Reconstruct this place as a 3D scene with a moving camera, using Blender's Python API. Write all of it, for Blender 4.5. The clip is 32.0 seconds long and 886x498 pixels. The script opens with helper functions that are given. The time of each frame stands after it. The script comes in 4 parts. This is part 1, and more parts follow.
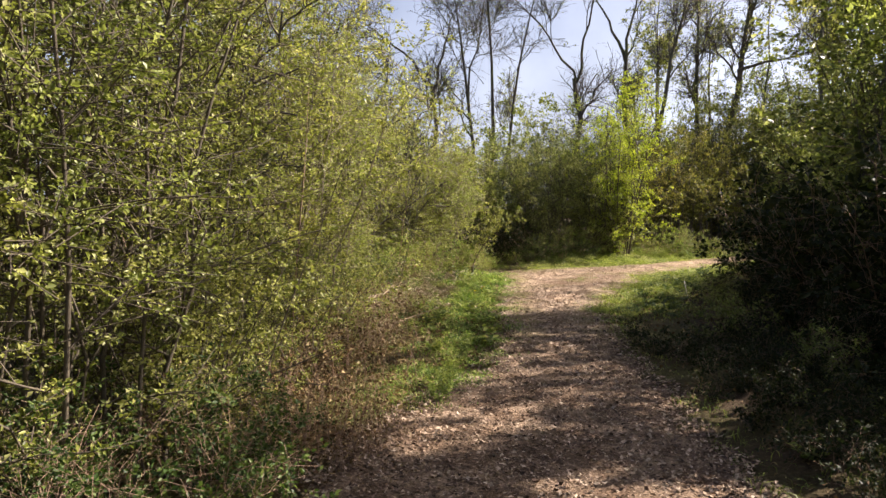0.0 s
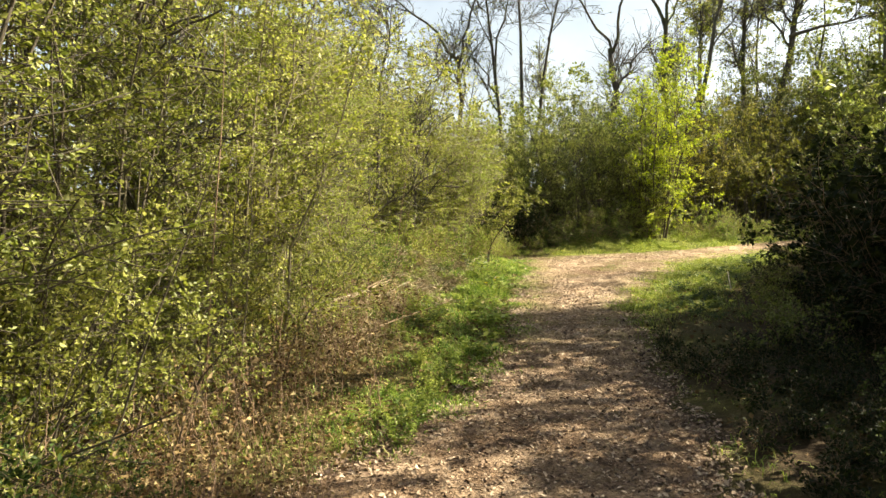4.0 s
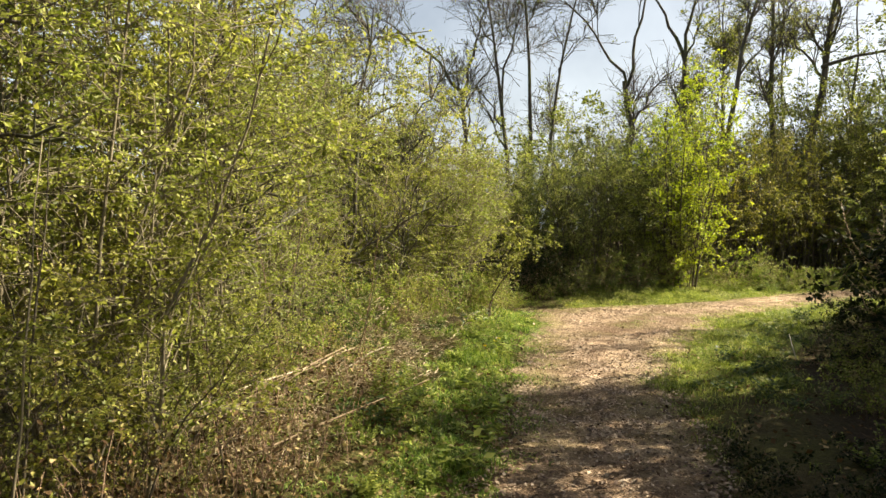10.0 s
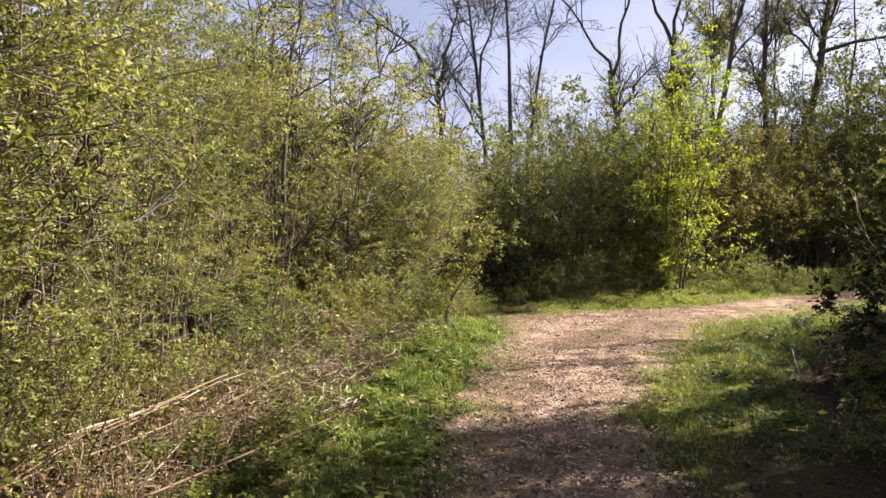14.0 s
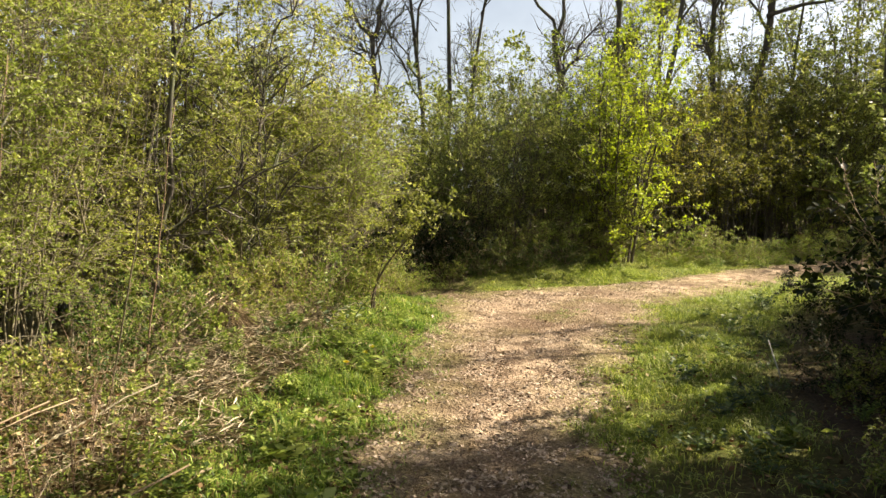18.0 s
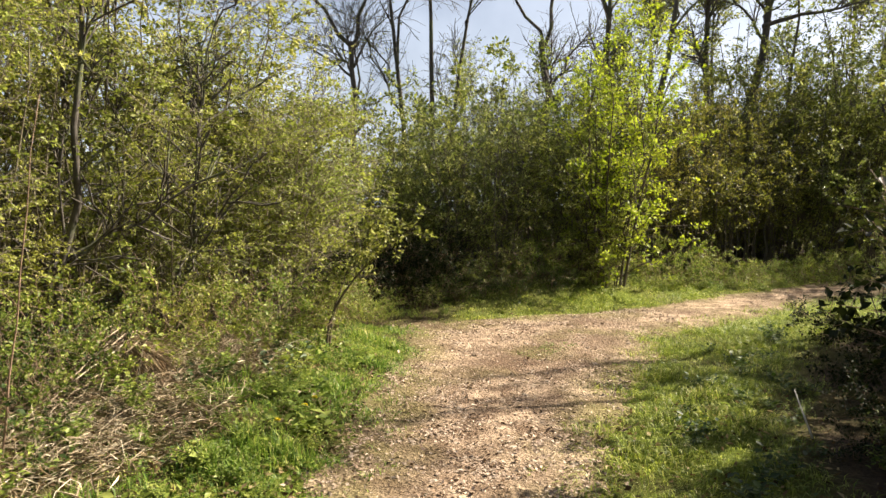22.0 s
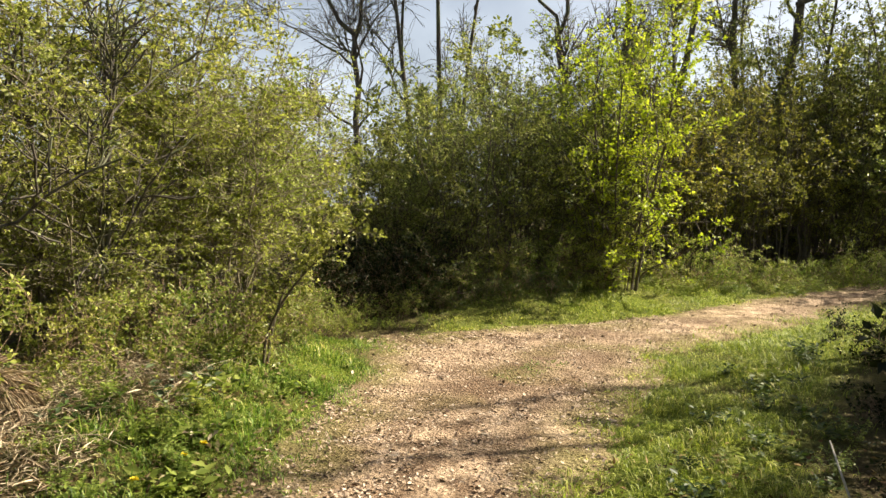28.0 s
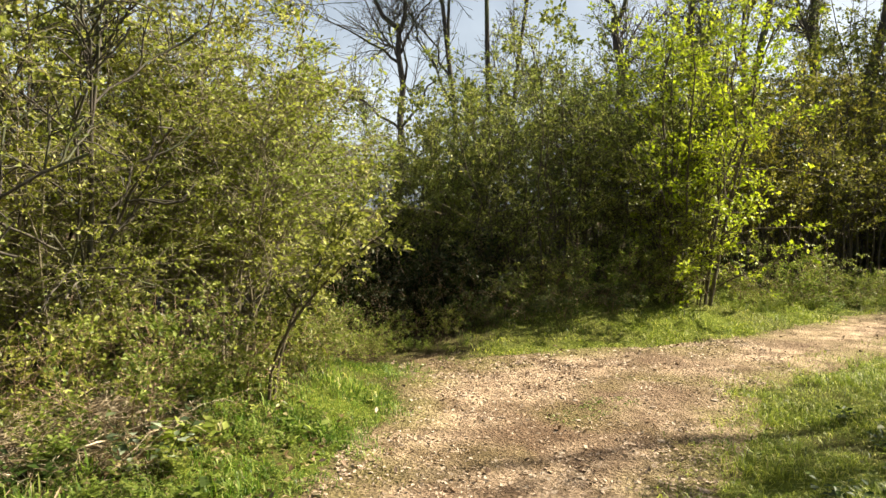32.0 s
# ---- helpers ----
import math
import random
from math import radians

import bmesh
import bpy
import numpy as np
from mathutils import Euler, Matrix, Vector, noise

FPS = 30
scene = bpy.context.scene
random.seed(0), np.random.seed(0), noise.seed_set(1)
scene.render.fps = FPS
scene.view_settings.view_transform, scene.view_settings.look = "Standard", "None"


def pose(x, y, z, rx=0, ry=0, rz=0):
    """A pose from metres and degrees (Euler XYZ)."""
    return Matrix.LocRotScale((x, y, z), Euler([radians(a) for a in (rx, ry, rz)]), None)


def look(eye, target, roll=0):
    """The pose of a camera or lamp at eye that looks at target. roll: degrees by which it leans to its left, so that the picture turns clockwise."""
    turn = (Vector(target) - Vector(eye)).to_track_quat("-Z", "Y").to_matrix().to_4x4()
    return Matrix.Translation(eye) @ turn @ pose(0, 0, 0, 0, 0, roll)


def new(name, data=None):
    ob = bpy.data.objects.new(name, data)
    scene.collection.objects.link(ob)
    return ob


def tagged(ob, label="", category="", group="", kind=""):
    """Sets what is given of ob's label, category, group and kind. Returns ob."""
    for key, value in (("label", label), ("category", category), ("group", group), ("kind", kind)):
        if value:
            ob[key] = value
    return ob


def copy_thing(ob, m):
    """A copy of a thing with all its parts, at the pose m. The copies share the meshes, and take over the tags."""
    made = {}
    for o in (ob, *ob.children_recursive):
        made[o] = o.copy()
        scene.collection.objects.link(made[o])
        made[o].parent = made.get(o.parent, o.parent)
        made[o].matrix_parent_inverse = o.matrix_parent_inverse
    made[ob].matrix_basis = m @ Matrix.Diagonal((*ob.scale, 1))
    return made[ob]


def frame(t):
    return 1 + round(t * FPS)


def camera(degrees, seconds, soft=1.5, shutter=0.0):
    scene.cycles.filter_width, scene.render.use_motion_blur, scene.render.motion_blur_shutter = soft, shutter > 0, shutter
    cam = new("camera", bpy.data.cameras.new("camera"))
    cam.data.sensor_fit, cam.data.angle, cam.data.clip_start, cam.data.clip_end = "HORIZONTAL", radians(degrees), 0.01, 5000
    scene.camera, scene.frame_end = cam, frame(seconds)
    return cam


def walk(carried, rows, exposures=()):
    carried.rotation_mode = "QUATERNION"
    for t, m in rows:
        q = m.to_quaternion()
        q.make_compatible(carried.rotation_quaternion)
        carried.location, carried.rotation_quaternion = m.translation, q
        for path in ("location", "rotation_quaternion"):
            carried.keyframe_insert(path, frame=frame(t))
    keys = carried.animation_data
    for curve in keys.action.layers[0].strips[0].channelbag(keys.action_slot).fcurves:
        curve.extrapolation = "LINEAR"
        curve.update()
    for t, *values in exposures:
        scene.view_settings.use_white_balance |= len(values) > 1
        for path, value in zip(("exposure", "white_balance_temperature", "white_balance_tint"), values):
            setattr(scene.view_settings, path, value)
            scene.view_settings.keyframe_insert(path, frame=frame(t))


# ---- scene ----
cam = camera(63.7, 32.0, 1.5)
PATH = [
    (0, (-0.564, 0.381, 1.619), (-0.671, 2.375, 1.5), 0.2),
    (0.5, (-0.496, 0.473, 1.589), (-0.615, 2.463, 1.435), 0.0),
    (1, (-0.466, 0.646, 1.603), (-0.592, 2.633, 1.41), 0.0),
    (1.5, (-0.462, 0.85, 1.614), (-0.586, 2.838, 1.427), 0.1),
    (2, (-0.333, 1.042, 1.61), (-0.47, 3.029, 1.427), 0.2),
    (2.5, (-0.238, 1.232, 1.635), (-0.409, 3.217, 1.455), 0.1),
    (4.5, (-0.16, 2.053, 1.64), (-0.413, 4.03, 1.466), -0.0),
    (5, (-0.158, 2.228, 1.631), (-0.472, 4.195, 1.46), -0.0),
    (5.5, (-0.222, 2.436, 1.641), (-0.547, 4.402, 1.468), -0.1),
    (6, (-0.294, 2.616, 1.619), (-0.616, 4.584, 1.457), -0.1),
    (6.5, (-0.228, 2.835, 1.616), (-0.548, 4.804, 1.463), 0.1),
    (7, (-0.138, 2.976, 1.623), (-0.46, 4.944, 1.47), 0.2),
    (7.5, (-0.139, 3.115, 1.605), (-0.458, 5.084, 1.455), 0.2),
    (8, (-0.208, 3.325, 1.62), (-0.52, 5.295, 1.482), 0.1),
    (8.5, (-0.224, 3.46, 1.615), (-0.494, 5.439, 1.501), 0.1),
    (9, (-0.166, 3.7, 1.617), (-0.405, 5.683, 1.526), 0.3),
    (9.5, (-0.106, 3.82, 1.629), (-0.345, 5.805, 1.57), 0.3),
    (10, (-0.141, 4.048, 1.609), (-0.379, 6.033, 1.547), 0.4),
    (10.5, (-0.176, 4.278, 1.585), (-0.407, 6.264, 1.532), 0.2),
    (11, (-0.111, 4.506, 1.589), (-0.344, 6.492, 1.534), 0.3),
    (11.5, (-0.034, 4.664, 1.593), (-0.271, 6.649, 1.54), 0.3),
    (12, (-0.05, 4.87, 1.581), (-0.284, 6.855, 1.53), 0.4),
    (12.5, (-0.041, 5.077, 1.571), (-0.276, 7.063, 1.521), 0.2),
    (13, (0.086, 5.259, 1.577), (-0.151, 7.244, 1.526), 0.4),
    (13.5, (0.219, 5.391, 1.591), (-0.019, 7.376, 1.54), 0.4),
    (14, (0.236, 5.554, 1.572), (0.024, 7.541, 1.504), 0.5),
    (14.5, (0.211, 5.796, 1.57), (0.081, 7.789, 1.46), 0.5),
    (15, (0.234, 5.938, 1.564), (0.169, 7.931, 1.411), 0.6),
    (15.5, (0.368, 6.125, 1.569), (0.311, 8.117, 1.409), 0.7),
    (17.5, (0.216, 6.663, 1.582), (0.172, 8.656, 1.425), 0.9),
    (18, (0.276, 6.856, 1.597), (0.231, 8.849, 1.437), 0.8),
    (18.5, (0.382, 6.991, 1.62), (0.334, 8.984, 1.461), 0.7),
    (19, (0.4, 7.081, 1.603), (0.354, 9.075, 1.456), 0.8),
    (19.5, (0.329, 7.279, 1.619), (0.292, 9.275, 1.491), 0.8),
    (20, (0.278, 7.449, 1.612), (0.266, 9.446, 1.496), 0.8),
    (20.5, (0.324, 7.605, 1.611), (0.314, 9.602, 1.494), 0.8),
    (21, (0.434, 7.773, 1.622), (0.421, 9.769, 1.504), 1.0),
    (21.5, (0.501, 7.85, 1.613), (0.482, 9.846, 1.498), 0.9),
    (22, (0.483, 7.988, 1.609), (0.467, 9.985, 1.495), 1.0),
    (22.5, (0.447, 8.154, 1.622), (0.451, 10.151, 1.514), 0.9),
    (23, (0.446, 8.239, 1.594), (0.469, 10.237, 1.494), 0.9),
    (23.5, (0.511, 8.28, 1.58), (0.536, 10.278, 1.482), 0.9),
    (24, (0.647, 8.345, 1.585), (0.66, 10.343, 1.489), 1.0),
    (24.5, (0.759, 8.386, 1.581), (0.752, 10.384, 1.479), 0.8),
    (25, (0.79, 8.398, 1.58), (0.747, 10.394, 1.466), 0.9),
    (25.5, (0.761, 8.56, 1.574), (0.679, 10.555, 1.457), 0.9),
    (27.5, (1.07, 9.067, 1.596), (0.974, 11.061, 1.475), 0.6),
    (28, (1.101, 9.233, 1.584), (1.0, 11.227, 1.463), 0.7),
    (28.5, (1.051, 9.422, 1.609), (0.95, 11.416, 1.494), 0.5),
    (29, (1.012, 9.525, 1.601), (0.91, 11.519, 1.485), 0.6),
    (29.5, (0.992, 9.726, 1.604), (0.817, 11.715, 1.486), 0.5),
    (30, (0.986, 9.86, 1.597), (0.767, 11.845, 1.481), 0.7),
    (30.5, (0.955, 10.043, 1.594), (0.708, 12.025, 1.478), 0.6),
    (31, (0.906, 10.18, 1.608), (0.657, 12.161, 1.494), 0.3),
    (31.5, (0.956, 10.268, 1.6), (0.713, 12.25, 1.483), 0.3),
    (32, (1.111, 10.366, 1.598), (0.867, 12.348, 1.483), 0.5),
]
EXPOSURES = [(0, 1.48, 6250, 21), (1, 1.84, 6450, 18), (2.5, 1.90, 6750, 13), (4.5, 1.82, 7050, 5), (9, 1.66, 7200, 5), (11, 1.54, 6600, 15), (13, 1.50, 6250, 24),
             (15.5, 1.48, 5950, 31), (17.5, 1.58, 6850, 10), (22, 1.51, 6500, 13), (25, 1.45, 6450, 19), (28, 1.47, 6750, 10), (32, 1.50, 6750, 8)]
walk(cam, [(t, look(eye, target, roll)) for t, eye, target, roll in PATH], EXPOSURES)


# ---- world, sun and exposure ----
SUN_AZ, SUN_EL = radians(23), radians(41)      # azimuth from +x towards +y
world = bpy.data.worlds.new("sky")
scene.world = world
world.use_nodes = True
wn = world.node_tree.nodes
sky = wn.new("ShaderNodeTexSky")
sky.sky_type = "NISHITA"
sky.sun_disc = False
sky.sun_elevation = SUN_EL
sky.sun_rotation = math.pi / 2 - SUN_AZ
sky.dust_density = 4.0
wl = world.node_tree.links
# thin bright haze low in the sky, broken like high cloud
way_in = wn.new("ShaderNodeTexCoord")
apart = wn.new("ShaderNodeSeparateXYZ")
wl.new(way_in.outputs["Generated"], apart.inputs[0])
low = wn.new("ShaderNodeMapRange")
low.inputs["From Min"].default_value, low.inputs["From Max"].default_value = 0.50, 0.12
low.inputs["To Min"].default_value, low.inputs["To Max"].default_value = 0.02, 0.85
wl.new(apart.outputs["Z"], low.inputs["Value"])
cloud = wn.new("ShaderNodeTexNoise")
cloud.inputs["Scale"].default_value, cloud.inputs["Detail"].default_value = 3.5, 6
wl.new(way_in.outputs["Generated"], cloud.inputs["Vector"])
veil = wn.new("ShaderNodeMapRange")
veil.inputs["From Min"].default_value, veil.inputs["From Max"].default_value = 0.35, 0.65
veil.inputs["To Min"].default_value, veil.inputs["To Max"].default_value = 0.2, 1.0
wl.new(cloud.outputs["Fac"], veil.inputs["Value"])
both = wn.new("ShaderNodeMath")
both.operation = "MULTIPLY"
wl.new(low.outputs[0], both.inputs[0])
wl.new(veil.outputs[0], both.inputs[1])
haze = wn.new("ShaderNodeMix")
haze.data_type = "RGBA"
wl.new(both.outputs[0], haze.inputs[0])
wl.new(sky.outputs[0], haze.inputs[6])
haze.inputs[7].default_value = (9.5, 10.6, 11.9, 1)
wl.new(haze.outputs[2], wn["Background"].inputs[0])
wn["Background"].inputs[1].default_value = 0.044

sun_data = bpy.data.lights.new("sun", "SUN")
sun_data.energy = 5.0
sun_data.angle = radians(0.53)
sun_data.color = (1.0, 0.90, 0.73)
sun = new("sun", sun_data)
sun_way = Vector((math.cos(SUN_AZ) * math.cos(SUN_EL), math.sin(SUN_AZ) * math.cos(SUN_EL), math.sin(SUN_EL)))
sun.matrix_world = look(sun_way * 40, (0, 0, 0))


# ---- materials ----
def material(name):
    m = bpy.data.materials.new(name)
    m.use_nodes = True
    nt = m.node_tree
    return m, nt, nt.nodes["Principled BSDF"], nt.nodes["Material Output"]


def noise_node(nt, scale, detail=5.0, rough=0.6, coords=None):
    n = nt.nodes.new("ShaderNodeTexNoise")
    n.inputs["Scale"].default_value = scale
    n.inputs["Detail"].default_value = detail
    n.inputs["Roughness"].default_value = rough
    if coords is not None:
        nt.links.new(coords, n.inputs["Vector"])
    return n


def ramp_node(nt, source, stops):
    r = nt.nodes.new("ShaderNodeValToRGB")
    e = r.color_ramp.elements
    while len(e) < len(stops):
        e.new(0.5)
    for el, (pos, col) in zip(e, stops):
        el.position, el.color = pos, (*col, 1)
    nt.links.new(source, r.inputs[0])
    return r


def mix_node(nt, fac, a, b, how="MIX"):
    m = nt.nodes.new("ShaderNodeMix")
    m.data_type, m.blend_type = "RGBA", how
    for sock, value in ((m.inputs[0], fac), (m.inputs[6], a), (m.inputs[7], b)):
        if isinstance(value, (int, float)):
            sock.default_value = value
        elif isinstance(value, tuple):
            sock.default_value = (*value, 1)
        else:
            nt.links.new(value, sock)
    return m.outputs[2]


def bump_node(nt, height, strength, distance, shader):
    b = nt.nodes.new("ShaderNodeBump")
    b.inputs["Strength"].default_value = strength
    b.inputs["Distance"].default_value = distance
    nt.links.new(height, b.inputs["Height"])
    nt.links.new(b.outputs[0], shader.inputs["Normal"])


def object_coords(nt):
    return nt.nodes.new("ShaderNodeTexCoord").outputs["Object"]


def leaf_material(name, stops, translucency=0.45, rough=0.45, gloss=0.35):
    """Thin leaves: every leaf its own tone along the ramp, part of the light goes through."""
    m, nt, bsdf, out = material(name)
    geo = nt.nodes.new("ShaderNodeNewGeometry")
    info = nt.nodes.new("ShaderNodeObjectInfo")
    tone = ramp_node(nt, geo.outputs["Random Per Island"], stops)
    patch = noise_node(nt, 1.3, 2.0, 0.5, geo.outputs["Position"])
    warm = ramp_node(nt, patch.outputs["Fac"], [(0.35, (0.80, 0.86, 0.80)), (0.65, (1.10, 1.06, 0.95))])
    each = ramp_node(nt, info.outputs["Random"], [(0.0, (0.86, 0.92, 0.86)), (1.0, (1.12, 1.05, 0.95))])
    col = mix_node(nt, 1.0, tone.outputs[0], warm.outputs[0], "MULTIPLY")
    col = mix_node(nt, 1.0, col, each.outputs[0], "MULTIPLY")
    nt.links.new(col, bsdf.inputs["Base Color"])
    bsdf.inputs["Roughness"].default_value = rough
    bsdf.inputs["Specular IOR Level"].default_value = gloss
    tr = nt.nodes.new("ShaderNodeBsdfTranslucent")
    through_col = mix_node(nt, 1.0, col, (1.06, 1.12, 0.80), "MULTIPLY")
    nt.links.new(through_col, tr.inputs["Color"])
    mx = nt.nodes.new("ShaderNodeMixShader")
    mx.inputs[0].default_value = translucency
    nt.links.new(bsdf.outputs[0], mx.inputs[1])
    nt.links.new(tr.outputs[0], mx.inputs[2])
    nt.links.new(mx.outputs[0], out.inputs[0])
    return m


def bark_material(name, dark, light, scale=9.0, moss=0.0):
    m, nt, bsdf, out = material(name)
    co = object_coords(nt)
    mp = nt.nodes.new("ShaderNodeMapping")
    mp.inputs["Scale"].default_value = (1, 1, 0.25)
    nt.links.new(co, mp.inputs[0])
    n = noise_node(nt, scale * 3, 6, 0.7, mp.outputs[0])
    r = ramp_node(nt, n.outputs["Fac"], [(0.3, dark), (0.7, light)])
    col = r.outputs[0]
    if moss:
        n2 = noise_node(nt, scale * 0.3, 3, 0.6, co)
        r2 = ramp_node(nt, n2.outputs["Fac"], [(0.5, (0, 0, 0)), (0.62, (moss, moss, moss))])
        col = mix_node(nt, r2.outputs[0], col, (0.10, 0.13, 0.04))
    nt.links.new(col, bsdf.inputs["Base Color"])
    bsdf.inputs["Roughness"].default_value = 0.85
    bump_node(nt, n.outputs["Fac"], 0.6, 0.02, bsdf)
    return m


def piece_material(name, stops, rough=0.8, grain=60.0):
    """Loose pieces (chips, stones, dry stalks): a tone each, with fine grain."""
    m, nt, bsdf, out = material(name)
    geo = nt.nodes.new("ShaderNodeNewGeometry")
    info = nt.nodes.new("ShaderNodeObjectInfo")
    add = nt.nodes.new("ShaderNodeMath")
    add.operation = "ADD"
    nt.links.new(geo.outputs["Random Per Island"], add.inputs[0])
    nt.links.new(info.outputs["Random"], add.inputs[1])
    frac = nt.nodes.new("ShaderNodeMath")
    frac.operation = "FRACT"
    nt.links.new(add.outputs[0], frac.inputs[0])
    tone = ramp_node(nt, frac.outputs[0], stops)
    n = noise_node(nt, grain, 4, 0.7, geo.outputs["Position"])
    shade = ramp_node(nt, n.outputs["Fac"], [(0.25, (0.65, 0.63, 0.6)), (0.75, (1.15, 1.15, 1.15))])
    col = mix_node(nt, 1.0, tone.outputs[0], shade.outputs[0], "MULTIPLY")
    nt.links.new(col, bsdf.inputs["Base Color"])
    bsdf.inputs["Roughness"].default_value = rough
    bump_node(nt, n.outputs["Fac"], 0.5, 0.01, bsdf)
    return m


HEDGE_LEAF = leaf_material("hedge_leaf", [(0.0, (0.070, 0.082, 0.018)), (0.4, (0.215, 0.236, 0.050)), (0.8, (0.39, 0.40, 0.115)), (1.0, (0.52, 0.50, 0.25))], 0.44, 0.45, 0.35)
SPRING_LEAF = leaf_material("spring_leaf", [(0.0, (0.120, 0.145, 0.026)), (0.45, (0.290, 0.320, 0.066)), (0.85, (0.44, 0.46, 0.140)), (1.0, (0.56, 0.55, 0.27))], 0.48, 0.45, 0.35)
FRESH_LEAF = leaf_material("fresh_leaf", [(0.0, (0.22, 0.29, 0.018)), (0.6, (0.40, 0.47, 0.034)), (1.0, (0.56, 0.60, 0.09))], 0.52)
GREEN_LEAF = leaf_material("green_leaf", [(0.0, (0.080, 0.102, 0.022)), (0.5, (0.215, 0.250, 0.058)), (0.85, (0.39, 0.42, 0.125)), (1.0, (0.52, 0.53, 0.28))], 0.5, 0.38, 0.5)
# Bramble leaf taken near black; the deep shade is put into its colour.
SHADE_LEAF = leaf_material("shade_leaf", [(0.0, (0.012, 0.018, 0.006)), (0.6, (0.026, 0.036, 0.011)), (1.0, (0.055, 0.064, 0.022))], 0.3, 0.55, 0.2)
WEED_LEAF = leaf_material("weed_leaf", [(0.0, (0.070, 0.105, 0.020)), (0.6, (0.22, 0.28, 0.055)), (1.0, (0.46, 0.50, 0.15))], 0.42)
DEEP_LEAF = leaf_material("deep_green_leaf", [(0.0, (0.022, 0.042, 0.010)), (0.6, (0.055, 0.095, 0.020)), (1.0, (0.15, 0.20, 0.05))], 0.35, 0.5, 0.3)
GRASS_LEAF = leaf_material("grass_leaf", [(0.0, (0.040, 0.085, 0.014)), (0.5, (0.150, 0.255, 0.042)), (0.85, (0.33, 0.44, 0.092)), (1.0, (0.60, 0.56, 0.28))], 0.45)
VERGE_LEAF = leaf_material("verge_grass_leaf", [(0.0, (0.060, 0.094, 0.013)), (0.5, (0.232, 0.300, 0.042)), (0.85, (0.45, 0.50, 0.095)), (1.0, (0.60, 0.55, 0.28))], 0.45)
DRY_LEAF = leaf_material("dry_leaf", [(0.0, (0.055, 0.032, 0.018)), (0.5, (0.18, 0.112, 0.064)), (1.0, (0.44, 0.34, 0.21))], 0.2, 0.75, 0.15)
BUD_LEAF = leaf_material("bud_leaf", [(0.0, (0.11, 0.115, 0.018)), (0.6, (0.26, 0.25, 0.044)), (1.0, (0.46, 0.42, 0.11))], 0.45)
# Sun glints painted in: a share of the dark leaves is coloured pale.
GLINT_LEAF = leaf_material("glint_leaf", [(0.0, (0.04, 0.06, 0.025)), (0.7, (0.09, 0.12, 0.06)), (0.8, (0.42, 0.46, 0.37)), (1.0, (0.58, 0.61, 0.52))], 0.25)
TWIG = bark_material("twig_bark", (0.035, 0.028, 0.018), (0.13, 0.105, 0.065), 14)
PALE_TWIG = bark_material("pale_twig_bark", (0.10, 0.085, 0.05), (0.27, 0.23, 0.15), 14)
BARK = bark_material("tree_bark", (0.032, 0.027, 0.021), (0.115, 0.098, 0.076), 5, 0.5)
CANE = bark_material("dead_cane", (0.15, 0.090, 0.058), (0.42, 0.29, 0.195), 12)
STRAW = piece_material("straw", [(0.0, (0.20, 0.14, 0.08)), (0.55, (0.47, 0.38, 0.25)), (1.0, (0.74, 0.65, 0.48))])
CHIP = piece_material("litter_chip", [(0.0, (0.05, 0.030, 0.019)), (0.3, (0.17, 0.105, 0.066)), (0.65, (0.35, 0.25, 0.165)), (1.0, (0.62, 0.50, 0.37))])
GRAVEL = piece_material("gravel", [(0.0, (0.26, 0.18, 0.115)), (0.4, (0.48, 0.362, 0.262)), (1.0, (0.69, 0.57, 0.445))])
STONE = piece_material("stone", [(0.0, (0.20, 0.15, 0.105)), (0.5, (0.33, 0.255, 0.185)), (1.0, (0.48, 0.40, 0.31))])
WHITE_WOOD = piece_material("weathered_wood", [(0.0, (0.52, 0.49, 0.42)), (1.0, (0.70, 0.67, 0.60))])
PETAL = piece_material("petal", [(0.0, (0.80, 0.64, 0.02)), (1.0, (0.88, 0.76, 0.04))])


def ground_material():
    m, nt, bsdf, out = material("woodland_soil")
    co = object_coords(nt)
    big = noise_node(nt, 0.6, 4, 0.6, co)
    fine = noise_node(nt, 28, 8, 0.75, co)
    soil = ramp_node(nt, fine.outputs["Fac"], [(0.3, (0.028, 0.019, 0.012)), (0.5, (0.075, 0.050, 0.031)), (0.75, (0.16, 0.115, 0.07))])
    moss = ramp_node(nt, fine.outputs["Fac"], [(0.3, (0.045, 0.042, 0.014)), (0.7, (0.15, 0.135, 0.045))])
    f = ramp_node(nt, big.outputs["Fac"], [(0.42, (0, 0, 0)), (0.62, (1, 1, 1))])
    col = mix_node(nt, f.outputs[0], soil.outputs[0], moss.outputs[0])
    turf = ramp_node(nt, fine.outputs["Fac"], [(0.3, (0.06, 0.08, 0.010)), (0.55, (0.14, 0.175, 0.018)), (0.75, (0.26, 0.26, 0.05))])
    at_turf = nt.nodes.new("ShaderNodeAttribute")
    at_turf.attribute_name = "turf"
    col = mix_node(nt, at_turf.outputs["Fac"], col, turf.outputs[0])
    nt.links.new(col, bsdf.inputs["Base Color"])
    bsdf.inputs["Roughness"].default_value = 0.95
    bsdf.inputs["Specular IOR Level"].default_value = 0.15
    bump_node(nt, fine.outputs["Fac"], 1.0, 0.04, bsdf)
    return m


